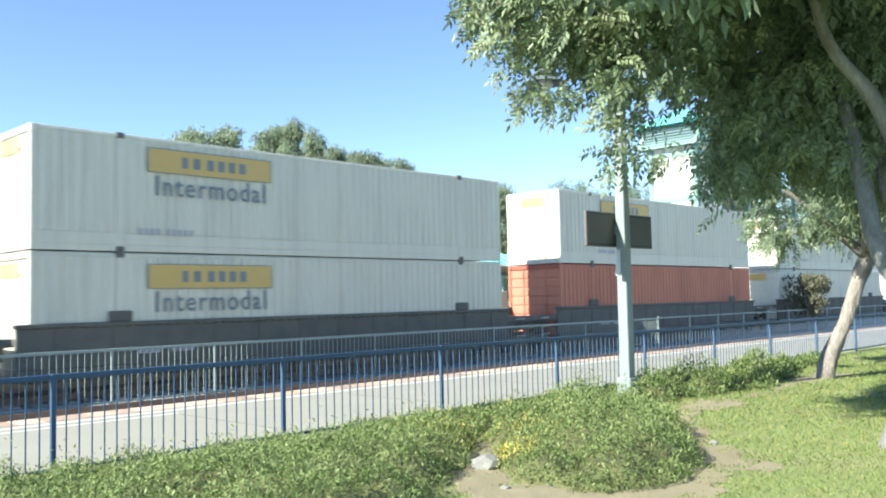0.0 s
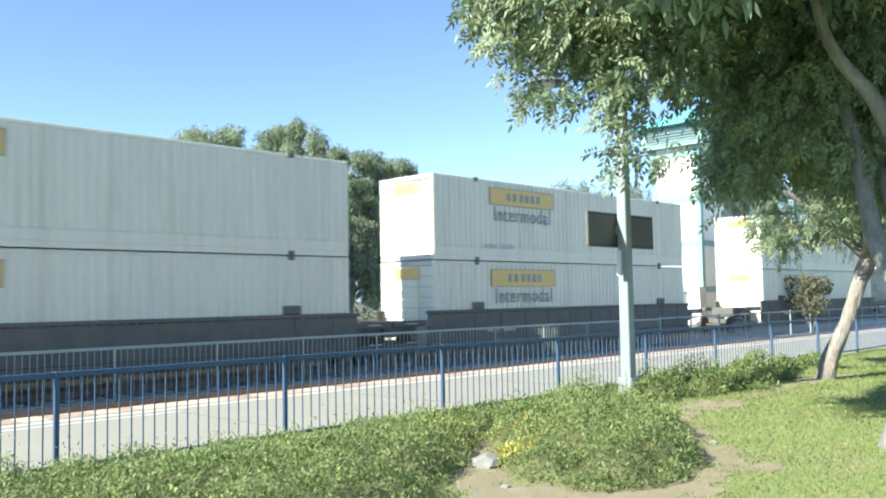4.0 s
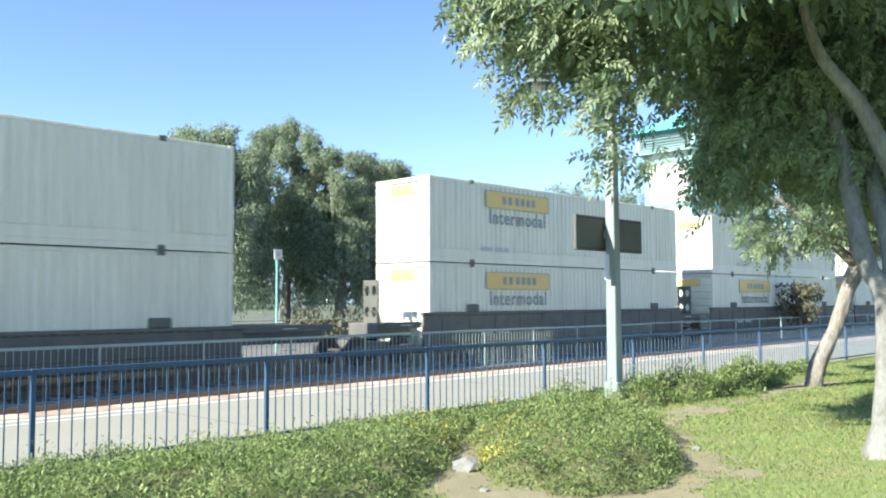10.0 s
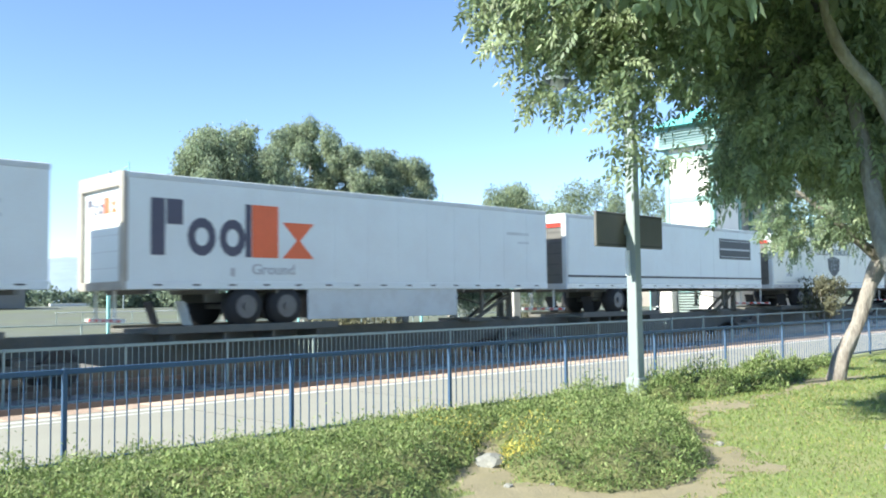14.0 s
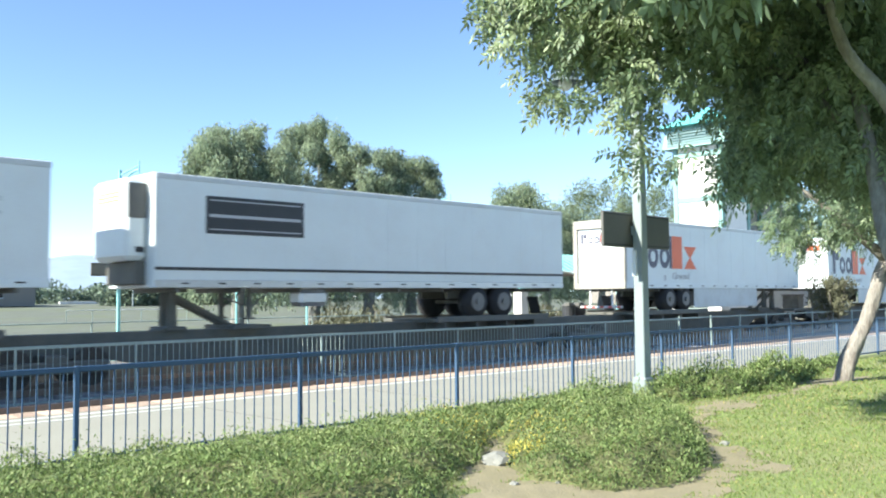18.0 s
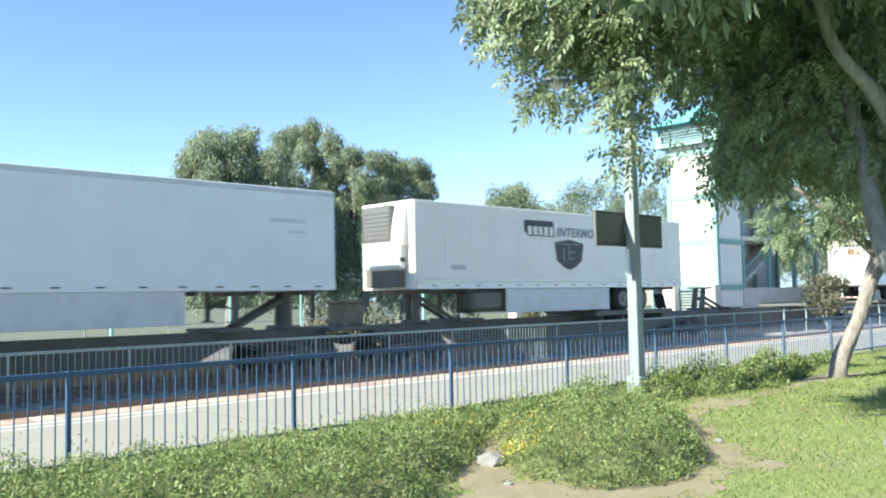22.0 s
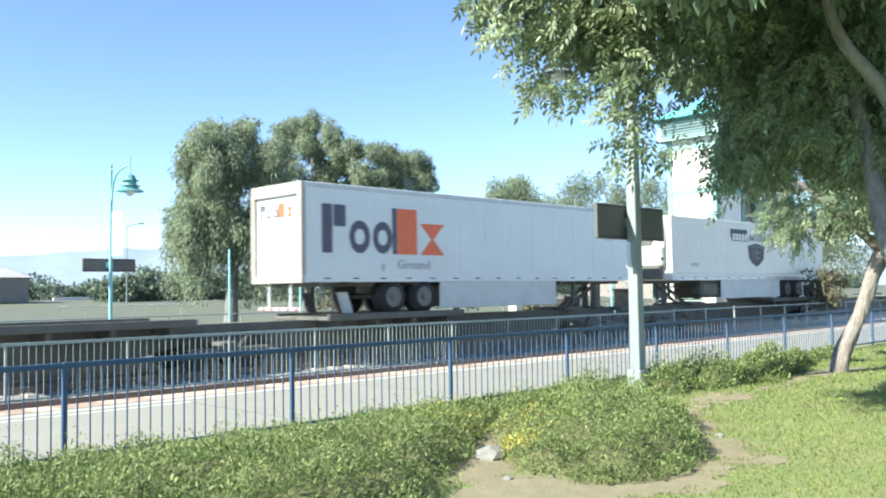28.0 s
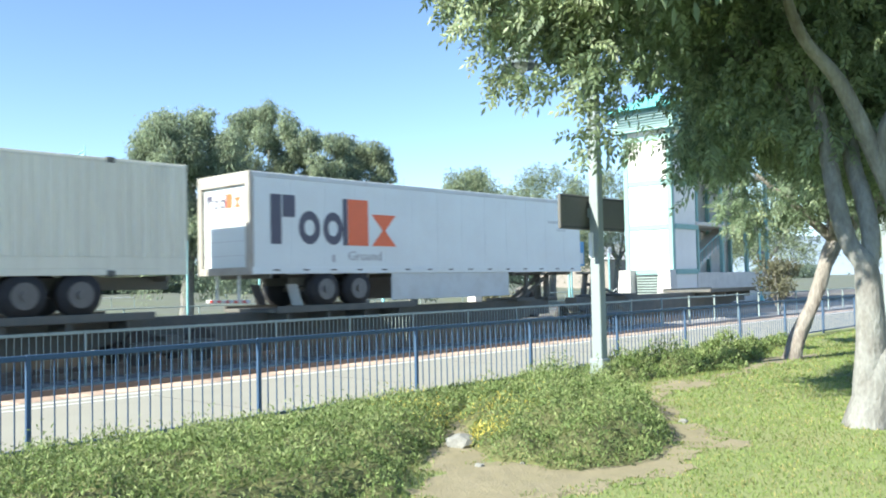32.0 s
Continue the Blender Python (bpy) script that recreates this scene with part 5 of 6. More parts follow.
def house(x, y, w, d, h, label):
    c = empty("low_building", label, "building", pose(x, y, ground_z(y - d / 2)))
    part("wall_block", B(-w / 2, w / 2, -d / 2, d / 2, 0, h), M_HOUSE, c)
    bm = bmesh.new()
    e = [bm.verts.new(p) for p in ((-w / 2 - .4, -d / 2 - .4, h), (w / 2 + .4, -d / 2 - .4, h), (w / 2 + .4, d / 2 + .4, h), (-w / 2 - .4, d / 2 + .4, h))]
    r = [bm.verts.new((-w / 2 + d / 2.5, 0, h + d * 0.22)), bm.verts.new((w / 2 - d / 2.5, 0, h + d * 0.22))]
    bm.faces.new((e[0], e[1], r[1], r[0])), bm.faces.new((e[2], e[3], r[0], r[1])), bm.faces.new((e[1], e[2], r[1])), bm.faces.new((e[3], e[0], r[0])), bm.faces.new(e[::-1])
    part("roof", bm, M_ROOF, c)
    for k in range(int(w / 4)):
        px = -w / 2 + 2 + k * 4
        win = part("window", B(px, px + 1.4, -d / 2 - 0.05, -d / 2 + 0.02, 1.0, 2.3), M_CARGLASS, c)
        part("frame", B(px - 0.1, px + 1.5, -d / 2 - 0.03, -d / 2, 0.9, 1.0), M_BANNER, win)


house(25.5, 112, 23, 12, 2.9, "low house with a pale grey roof far off")
house(140, 85, 30, 14, 5.0, "low pale building beyond the lot")

lw = empty("low_wall", "low white wall far behind the lot", "wall", pose(48.8, 130, ground_z(130)))
part("wall_block", B(0, 6.4, 0, 0.4, 0, 0.32, 0.03), M_WHITE_WALL, lw)
part("coping", B(-0.05, 6.45, -0.05, 0.45, 0.32, 0.40, 0.02), M_WHITE_WALL, lw)
hr = empty("hand_rail", "long white pipe rail beyond the parking lot", "railing", pose(28.6, 75, ground_z(75)))
part("top_pipe", rod(bmesh.new(), (0, 0, 1.1), (11.2, 0, 1.1), 0.035, seg=6), M_BANNER, hr)
for k in range(6):
    part("post", rod(bmesh.new(), (0.1 + 2.2 * k, 0, -0.1), (0.1 + 2.2 * k, 0, 1.1), 0.03, seg=6), M_FENCE2, hr)

# street lamps far off
for x, y in ((46.0, 100), (12, 100), (58, 88)):
    c = empty("street_lamp", "thin grey street lamp far behind the lot", "street lamp", pose(x, y, ground_z(y)))
    part("pole", rod(bmesh.new(), (0, 0, 0), (0, 0, 9), 0.1, 0.06, 8), M_POLE, c)
    part("arm", rod(bmesh.new(), (0, 0, 9), (1.6, 0, 9.4), 0.05, 0.04, 6), M_POLE, c)
    part("head", B(1.4, 2.1, -0.12, 0.12, 9.35, 9.5, 0.03), M_POLE, c)

# ---- trees ----


def crown_points(rng, blobs, n, shell=0.55):
    """Points in a set of uneven balls (x, y, z, rx, ry, rz), thicker towards their skins."""
    vol = np.array([b[3] * b[4] * b[5] for b in blobs]) ** 0.67
    pick = rng.choice(len(blobs), n, p=vol / vol.sum())
    bl = np.array(blobs)[pick]
    d = unit(rng, n)
    r = rng.uniform(shell ** 3, 1.05, n) ** (1 / 3)
    return bl[:, :3] + d * bl[:, 3:] * r[:, None], d


def hanging_tree(name, label, x, y, h, spread, seed, n, material, lean=0.0, weep=1.0, leaf=0.25):
    """A broad tree with weeping foliage: trunk, limbs and many hanging leaf sprays."""
    rng = np.random.default_rng(seed)
    c = empty(name, label, "tree", pose(x, y, -0.6))
    bm = bmesh.new()
    p, r = spline([(0, 0, 0), (0.1, 0.1, h * 0.15), (0.3 + lean, 0, h * 0.32)], [0.55, 0.42, 0.3], 3)
    tube(bm, p, r, 9, 0.3)
    part("trunk", bm, M_BARK, c, smooth=True)
    blobs = []
    for k in range(90):
        a = rng.uniform(0, 6.28)
        rr = spread * math.sqrt(rng.uniform(0, 1)) * 0.85
        zz = h * rng.uniform(0.36, 0.92) * (1 - 0.46 * (rr / spread) ** 2)
        s = spread * rng.uniform(0.09, 0.2)
        blobs.append((rr * math.cos(a), rr * math.sin(a), zz, s, s, s * rng.uniform(1.0, 1.7)))
    tall = sorted(b[2] + b[5] * 0.95 for b in blobs)[-7]
    blobs = [(b[0], b[1], min(b[2] * (h + 0.6) / tall, h + 0.6 - b[5] * rng.uniform(0.6, 1.2)), *b[3:]) for b in blobs]
    for k in range(6):
        b = blobs[k * 4]
        bm = bmesh.new()
        p, r = spline([(0.3 + lean, 0, h * 0.3), (b[0] * 0.4, b[1] * 0.4, h * 0.45), (b[0] * 0.9, b[1] * 0.9, b[2])], [0.22, 0.14, 0.05], 3)
        tube(bm, p, r, 7, 0.2)
        part("limb", bm, M_BARK, c, smooth=True)
    at, d = crown_points(rng, blobs, n, 0.15)
    at += rng.normal(0, spread * 0.035, at.shape)
    # weeping curtains under the outer blobs
    m = int(n * 0.45 * weep)
    if m:
        a = rng.uniform(0, 6.28, m)
        strand = rng.uniform(0, 6.28, 160)
        pick = rng.integers(0, 160, m)
        foot = rng.uniform(0.1, 0.42, 160)[pick]
        a = strand[pick] + rng.normal(0, 0.05, m)
        rr = spread * (rng.uniform(0.45, 0.88, 160)[pick] + 0.12 * np.sin(a * 5 + seed) + rng.normal(0, 0.05, m))
        zz = h * (foot + (0.62 - foot) * rng.random(m))
        cur = np.stack([rr * np.cos(a), rr * np.sin(a), zz], 1)
        at = np.concatenate([at, cur])
        d = np.concatenate([d, np.stack([np.cos(a), np.sin(a), np.zeros(m)], 1)])
    k = len(at)
    dirs = d * 0.55 + np.array([0, 0, -1.0 * weep]) + rng.normal(0, 0.35, (k, 3))
    dirs /= np.linalg.norm(dirs, axis=1)[:, None]
    nor = unit(rng, k) + d * 0.35
    nor /= np.linalg.norm(nor, axis=1)[:, None]
    leaf_mesh("crown", at, rng.uniform(0.6, 1.3, k) * leaf * 1.5, rng.uniform(0.6, 1.2, k) * leaf * 0.45, dirs, nor, material, c)
    return c


PEPPER = "weeping grey-green pepper tree behind the far platform"
hanging_tree("pepper_tree", PEPPER, 30.6, 51, 13.5, 4.5, 3, 62000, M_PEPPER, leaf=0.19)
hanging_tree("pepper_tree", PEPPER, 39.0, 54, 15.4, 4.0, 4, 54000, M_PEPPER, leaf=0.19)
hanging_tree("pepper_tree", PEPPER, 41.0, 50, 13.1, 3.7, 5, 46000, M_PEPPER, leaf=0.19)
hanging_tree("pepper_tree", PEPPER, 45.6, 50.5, 12.7, 3.1, 15, 42000, M_PEPPER, leaf=0.19)
hanging_tree("pepper_tree", PEPPER, 54.6, 54, 8.6, 3.4, 6, 20000, M_PEPPER)
BROAD = "broad green tree beyond the canopy"
hanging_tree("broad_tree", BROAD, 65.0, 56, 13.0, 5.2, 7, 22000, M_FAR_LEAF, weep=0.9)
hanging_tree("broad_tree", BROAD, 74.0, 60, 12.0, 5.2, 8, 22000, M_FAR_LEAF, weep=0.9)
hanging_tree("broad_tree", BROAD, 84.0, 60, 15.2, 6.0, 9, 18700, M_FAR_LEAF, weep=0.3)
hanging_tree("broad_tree", BROAD, 95.0, 58, 15.5, 6.0, 10, 15300, M_FAR_LEAF, weep=0.3)
hanging_tree("broad_tree", BROAD, 112.0, 52, 14.0, 6.5, 11, 13600, M_FAR_LEAF, weep=0.3)
hanging_tree("broad_tree", "broad green tree at the end of the lot", 92.0, 38, 13.0, 6.0, 21, 13600, M_FAR_LEAF, weep=0.3)
hanging_tree("broad_tree", "broad green tree at the end of the lot", 110.0, 30, 12.0, 6.5, 22, 13600, M_FAR_LEAF, weep=0.3)

# hills on the horizon, their haze painted as a pale blue colour
verts, faces = [], []
for i in range(161):
    a = radians(-20 + 130 * i / 160)
    hgt = 105 + 40 * noise.noise(Vector((i * 0.06, 0, 0))) + 14 * noise.noise(Vector((i * 0.31, 4, 0)))
    for rr, z in ((1900, -2), (2050, hgt * 0.6), (2250, hgt), (2450, -2)):
        verts.append((rr * math.sin(a), rr * math.cos(a), z))
for i in range(160):
    for k in range(3):
        faces.append((i * 4 + k, i * 4 + 4 + k, i * 4 + 5 + k, i * 4 + 1 + k))
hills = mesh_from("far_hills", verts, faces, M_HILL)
hills.data.polygons.foreach_set("use_smooth", [True] * len(faces))
tagged(hills, "pale hills on the horizon, haze put into their colour", "hills", "", "structure")

# far hedge of trees and scrub
rng = np.random.default_rng(31)
woods = []
for i in range(95):
    ax = rng.uniform(-60, 300)
    ay = rng.uniform(95, 170)
    hh = rng.uniform(1.4, 3.6) * (1.3 if ax > 90 else 1.0)
    if not 9 < math.degrees(math.atan2(ax, ay)) < 17:
        woods.append((ax, ay, hh * 0.5 + ground_z(ay), hh * 1.4, hh * 0.9, hh * 0.62))
for i in range(26):
    hh = rng.uniform(2.2, 4.4)
    woods.append((rng.uniform(47, 64), rng.uniform(104, 112), hh * 0.5 + ground_z(100), hh * 0.8, hh * 0.7, hh * 0.62))
for i in range(44):
    hh = rng.uniform(2.0, 3.2)
    woods.append((44 + i * 0.8 + rng.normal(0, 0.5), rng.uniform(146, 158), hh * 0.5 + ground_z(150), hh * 0.8, hh * 0.7, hh * 0.55))
at, d = crown_points(rng, woods, 62000, 0.7)
nn = unit(rng, len(at)) * 0.8 + d
far_woods = leaf_mesh("far_woods", at, rng.uniform(0.35, 0.85, len(at)), rng.uniform(0.2, 0.55, len(at)), unit(rng, len(at)), nn / np.linalg.norm(nn, axis=1)[:, None], M_FAR_WOOD, None, "stuff")
tagged(far_woods, "hazy low line of trees and scrub far off", "trees")


def shrub(x, y, z0, w, h, n, seed, material, label, size=0.12):
    rng = np.random.default_rng(seed)
    c = empty("shrub", label, "shrub", pose(x, y, z0))
    for k in range(7):
        a = rng.uniform(0, 6.28)
        bm = rod(bmesh.new(), (0, 0, 0), (w * 0.35 * math.cos(a), w * 0.35 * math.sin(a), h * rng.uniform(0.5, 0.9)), 0.03, 0.012, 6)
        part("stem", bm, M_BARK_ROUGH, c)
    blobs = [(rng.normal(0, w * 0.22), rng.normal(0, w * 0.22), h * rng.uniform(0.35, 0.85), w * rng.uniform(0.16, 0.28), w * rng.uniform(0.16, 0.28), h * 0.16) for k in range(16)]
    at, d = crown_points(rng, blobs, n, 0.3)
    leaf_mesh("foliage", at, rng.uniform(0.7, 1.4, n) * size, rng.uniform(0.3, 0.6, n) * size, unit(rng, n) * 0.7 + np.array([0, 0, 0.5]), unit(rng, n), material, c)
    return c


shrub(47.6, 19.0, BED_Z, 2.0, 3.2, 2400, 41, M_SHRUB, "small brownish-green shrub beside the track railing", 0.2)
shrub(38.0, 31.0, -0.5, 2.8, 2.0, 1500, 42, M_SHRUB, "low round bush behind the far rail", 0.2)
shrub(24.0, 30.2, -0.5, 3.0, 2.1, 1800, 43, M_SHRUB, "low round bush behind the far rail", 0.2)

# -- the large forked tree on the lawn --
TB = Vector((10.7, 3.37, 0.0))
RT, FW = Vector((0.625, -0.78, 0)), Vector((0.78, 0.625, 0))


def tp(s, d, z):
    """A place by the tree: metres to its right, behind it, and up."""
    return TB + RT * s + FW * d + Vector((0, 0, z))


tree = empty("shade_tree", "large forked shade tree with grey bark and pinnate leaves", "tree", pose(0, 0, 0))
stem = bmesh.new()
p, r = spline([tp(0.0, 0, -0.15), tp(0.02, 0, 0.04), tp(0.09, 0, 0.33), tp(0.15, 0, 0.6), tp(0.2, 0, 0.82), tp(0.22, 0, 0.96)], [0.37, 0.28, 0.24, 0.225, 0.19, 0.06], 4)
tube(stem, p, r, 18, 0.14)
part("trunk", stem, M_BARK, tree, "pale grey furrowed trunk", True)
LIMB_RUNS = [
    ([(0.0, 0, -0.1), (0.04, 0, 0.5), (0.08, 0, 0.98), (0.08, 0, 1.3), (0.08, 0.03, 1.65), (0.06, 0.05, 1.9), (-0.07, 0.12, 2.12), (-0.15, 0.25, 2.6), (-0.17, 0.5, 3.4), (-0.3, 0.9, 4.7), (-0.6, 1.4, 5.9)], [0.2, 0.18, 0.158, 0.15, 0.14, 0.135, 0.105, 0.105, 0.095, 0.07, 0.04]),
    ([(0.08, 0.01, 1.35), (0.11, 0.04, 1.8), (0.15, 0.08, 2.05), (0.17, 0.13, 2.3), (0.17, 0.3, 2.7), (0.16, 0.6, 3.3), (0.3, 1.1, 4.6), (0.2, 1.5, 5.9)], [0.05, 0.095, 0.105, 0.105, 0.105, 0.1, 0.07, 0.04]),
    ([(0.1, 0, -0.1), (0.2, 0, 0.5), (0.42, 0, 0.96), (0.55, 0.02, 1.27), (0.61, 0.05, 1.6), (0.61, 0.07, 2.0), (0.54, 0.1, 2.4), (0.34, 0.1, 2.95), (-0.15, 0.0, 4.0), (-0.65, -0.1, 4.65), (-0.95, -0.3, 5.6)], [0.2, 0.19, 0.18, 0.16, 0.14, 0.135, 0.118, 0.105, 0.085, 0.065, 0.03]),
    ([(0.6, 0.04, 1.4), (0.65, 0.06, 1.8), (0.74, 0.08, 2.0), (0.93, 0.15, 2.35), (1.16, 0.2, 2.95), (1.7, 0.4, 3.9), (2.4, 0.7, 5.2)], [0.05, 0.105, 0.105, 0.1, 0.09, 0.075, 0.04]),
    ([(0.3, 0.1, 3.05), (0.34, 0.0, 3.45), (0.5, -0.05, 3.72), (0.78, -0.1, 3.84), (0.92, -0.15, 4.1), (0.95, -0.3, 4.6), (1.1, -0.5, 5.4)], [0.1, 0.085, 0.08, 0.08, 0.07, 0.05, 0.03]),
    ([(-0.4, 0.9, 4.0), (-1.0, 1.3, 4.7), (-2.0, 1.3, 5.2), (-3.2, 1.5, 5.5), (-4.3, 1.5, 5.6)], [0.07, 0.05, 0.035, 0.022, 0.012]),
    ([(-0.5, 1.1, 4.4), (-1.2, 1.0, 5.2), (-2.4, 0.6, 5.8), (-3.6, 0.2, 6.0)], [0.08, 0.06, 0.045, 0.02]),
    ([(0.9, 0.15, 2.4), (1.3, 1.4, 3.3), (1.6, 2.8, 4.2)], [0.09, 0.07, 0.03]),
    ([(0.5, 0.1, 2.6), (0.9, -1.0, 3.9), (1.2, -2.2, 4.9)], [0.08, 0.05, 0.02]),
]
for pts, rad in LIMB_RUNS:
    bm = bmesh.new()
    p, r = spline([tp(*q) for q in pts], rad, 5)
    tube(bm, p, r, 16, 0.14)
    part("limb", bm, M_BARK, tree, "", True)
rng = np.random.default_rng(77)


def low_edge(s):
    """Height of the crown's lower edge, by metres to the right of the trunk."""
    return np.interp(s, [-4.9, -4.6, -4.35, -4.1, -3.8, -3.5, -3.42, -3.3, -3.05, -2.95, -2.6, -2.2, -2.0, -1.6, -0.5, 0.6, 1.5, 3, 6],
                     [5.2, 4.85, 4.55, 4.0, 3.95, 3.75, 3.55, 3.45, 3.1, 3.2, 3.25, 3.2, 2.9, 2.75, 2.7, 2.7, 2.7, 2.7, 2.7])


def compound_leaves(name, seeds, aim, per, material, parent, rng, size=0.105, leaflets=9, length=0.30):
    """Twigs of pinnate leaves that hang from seeds (n,3), each leaf a row of paired leaflets."""
    at = np.repeat(seeds, per, 0) + rng.normal(0, 0.13, (len(seeds) * per, 3))
    d = np.repeat(aim, per, 0) * 0.5 + rng.normal(0, 0.6, (len(at), 3)) + np.array([0, 0, -0.55])
    d /= np.linalg.norm(d, axis=1)[:, None]
    side = np.cross(d, unit(rng, len(at)))
    side /= np.linalg.norm(side, axis=1)[:, None] + 1e-9
    P, D, N = [], [], []
    up = np.cross(side, d)
    for k in range(leaflets):
        u = (k // 2 + 1) / ((leaflets + 1) // 2 + 0.5)
        sg = 1 if k % 2 else -1
        if k == leaflets - 1:
            sg = 0
        P.append(at + d * (u * length) + np.array([0, 0, -0.05]) * u * u)
        dd = d * 0.6 + side * sg * 0.9 + np.array([0, 0, -0.35])
        D.append(dd / np.linalg.norm(dd, axis=1)[:, None])
        N.append(up + rng.normal(0, 0.25, up.shape))
    P, D, N = np.concatenate(P), np.concatenate(D), np.concatenate(N)
    n = len(P)
    return leaf_mesh(name, P, rng.uniform(0.75, 1.3, n) * size, rng.uniform(0.75, 1.2, n) * size * 0.42, D, N, material, parent, "", 0.15)


# sprays fill an uneven crown: a thin curtain on its left, a deep mass behind the limbs, an unseen roof added over them
# for shade
cand = 52000
s = rng.uniform(-5.0, 5.6, cand)
dd = rng.uniform(-3.4, 4.4, cand)
zz = rng.uniform(2.6, 8.8, cand)
ell = (s / np.where(s < 0, 4.85, 5.5)) ** 2 + ((dd - 0.4) / 3.9) ** 2
top = 5.4 + 3.4 * np.sqrt(np.clip(1 - ell, 0, 1))
nz = np.array([noise.noise(Vector((a * 0.9, b * 0.5, c * 0.9))) for a, b, c in zip(s, dd, zz)])
fine = np.array([noise.noise(Vector((a * 2.3, b * 1.2, c * 2.3 + 9))) for a, b, c in zip(s, dd, zz)])
apart = 1 + dd / 10.45                      # how much farther off than the trunk, seen from the lawn
seen_s, seen_z = -4.06 + (s + 4.06) / apart, 1.8 + (zz - 1.8) / apart
low = low_edge(seen_s)
side = seen_s < -1.88
curtain = side & (np.abs(dd - 0.5) < 0.6 + 0.35 * (seen_z - low)) & (seen_z > low + 0.16 + 0.1 * fine) & (fine > 0.02 - 0.1 * (seen_z - low))
band = (seen_s < -3.45) & (np.abs(seen_z - 4.56 - 0.1 * (seen_s + 3.9)) < 0.15)
for hs, hz, ra, rb in ((-2.32, 3.78, 0.42, 0.26), (-2.57, 4.15, 0.22, 0.24), (-2.63, 4.6, 0.2, 0.2), (-3.2, 4.05, 0.3, 0.24)):
    curtain &= ((seen_s - hs) / ra) ** 2 + ((seen_z - hz) / rb) ** 2 > 1
mass = ~side & (dd > 0.2) & (seen_z > low + 0.30 + 0.4 * nz) & (fine > -0.2)
gap = (np.abs(seen_s + 1.15) < 0.5) & (np.abs(seen_z - 2.9) < 0.26)
roof = (zz > np.maximum(5.75, 1.8 + 3.85 * apart)) & (ell < 1)
keep = ((curtain & ~band) | (mass & ~gap) | roof) & (ell < 1 - 0.12 * nz) & (zz < top)
S = np.stack([s, dd, zz], 1)[keep]
over = roof[keep]
S, high = S[~over], S[over][:620]
# unseen sprays added towards the sun, placed to keep the limbs in shade
foot = np.stack([rng.uniform(-0.4, 1.2, 900), rng.uniform(-0.2, 0.9, 900), rng.uniform(2.15, 4.6, 900)], 1)
reach = rng.uniform(2.2, 6.4, 900)[:, None]
shade_sprays = foot + reach * np.array([to_sun.dot(RT), to_sun.dot(FW), to_sun.z])
shade_sprays = shade_sprays[(shade_sprays[:, 2] > np.maximum(4.7, 1.8 + 3.9 * (1 + shade_sprays[:, 1] / 10.45))) & (shade_sprays[:, 2] < 6.6)][:150]
high = np.concatenate([high, shade_sprays])
S = S[rng.random(len(S)) < np.where(S[:, 0] < -1.88, 0.58, 0.34)]
# sunlit sprays that hang before the limbs
tips = np.array([(0.75, -1.4, 4.75), (0.5, -1.4, 4.62), (0.3, -1.4, 4.5), (0.05, -1.4, 4.4), (0.95, -1.4, 4.9), (0.45, -1.3, 4.95), (1.2, -1.5, 4.55), (1.4, -1.5, 4.7), (1.15, -1.5, 4.3), (-0.3, -1.2, 5.0)])
tips = np.repeat(tips, 3, 0) + rng.normal(0, 0.09, (len(tips) * 3, 3))
S = np.concatenate([S, tips])
Wd = np.array([tp(*q) for q in S])
aim = np.array([(RT * q[0] * 0.2 + FW * q[1] * 0.2 + Vector((0, 0, (q[2] - 5) * 0.12))) for q in S])
aim /= np.linalg.norm(aim, axis=1)[:, None] + 1e-6
# lighter leaf colour favoured at left and front, where sunlight is painted in
young = rng.random(len(S)) < np.where(S[:, 0] < -3.0, 0.75, np.where(S[:, 1] < -1, 0.8, 0.05))
compound_leaves("upper_crown", np.array([tp(*q) for q in high]), unit(rng, len(high)), 6, M_LEAF, tree, rng, 0.21, 7, 0.4)
compound_leaves("crown", Wd[~young], aim[~young], 7, M_LEAF, tree, rng)
compound_leaves("young_crown", Wd[young], aim[young], 7, M_LEAF_B, tree, rng)

# -- the leaning rough-barked tree by the fence --
lean = empty("leaning_tree", "leaning tree with deeply furrowed brown bark", "tree", pose(18.5, 7.1, 0))
p, r = spline([(-0.12, 0.06, -0.15), (-0.08, 0.05, 0.1), (0.02, -0.08, 0.6), (0.27, -0.34, 1.4), (0.52, -0.55, 2.2), (0.75, -0.75, 3.0), (1.0, -0.9, 4.2)], [0.24, 0.18, 0.15, 0.145, 0.145, 0.12, 0.05], 4)
part("trunk", tube(bmesh.new(), p, r, 18, 0.5), M_BARK_ROUGH, lean, "furrowed brown leaning trunk", True)
for e in ((-0.6, 0.6, 4.0), (2.6, 0.2, 4.4), (0.6, -2.4, 4.2), (-0.9, -1.2, 3.6), (2.4, -2.4, 3.8)):
    p, r = spline([(0.6, -0.62, 2.5), ((0.6 + e[0]) / 2, (e[1] - 0.6) / 2, 3.3), e], [0.12, 0.08, 0.02], 4)
    part("limb", tube(bmesh.new(), p, r, 8, 0.2), M_BARK_ROUGH, lean, "", True)
rng = np.random.default_rng(78)
blobs = [(1.45 + rng.normal(0, 1.1), -0.95 + rng.normal(0, 1.1), rng.uniform(3.3, 6.3), 0.8, 0.8, 0.6) for k in range(40)]
at, d = crown_points(rng, blobs, 1300, 0.2)
half = rng.random(len(at)) < 0.75
compound_leaves("crown", at[half], d[half], 9, M_LEAF, lean, rng)
compound_leaves("young_crown", at[~half], d[~half], 9, M_LEAF_B, lean, rng)

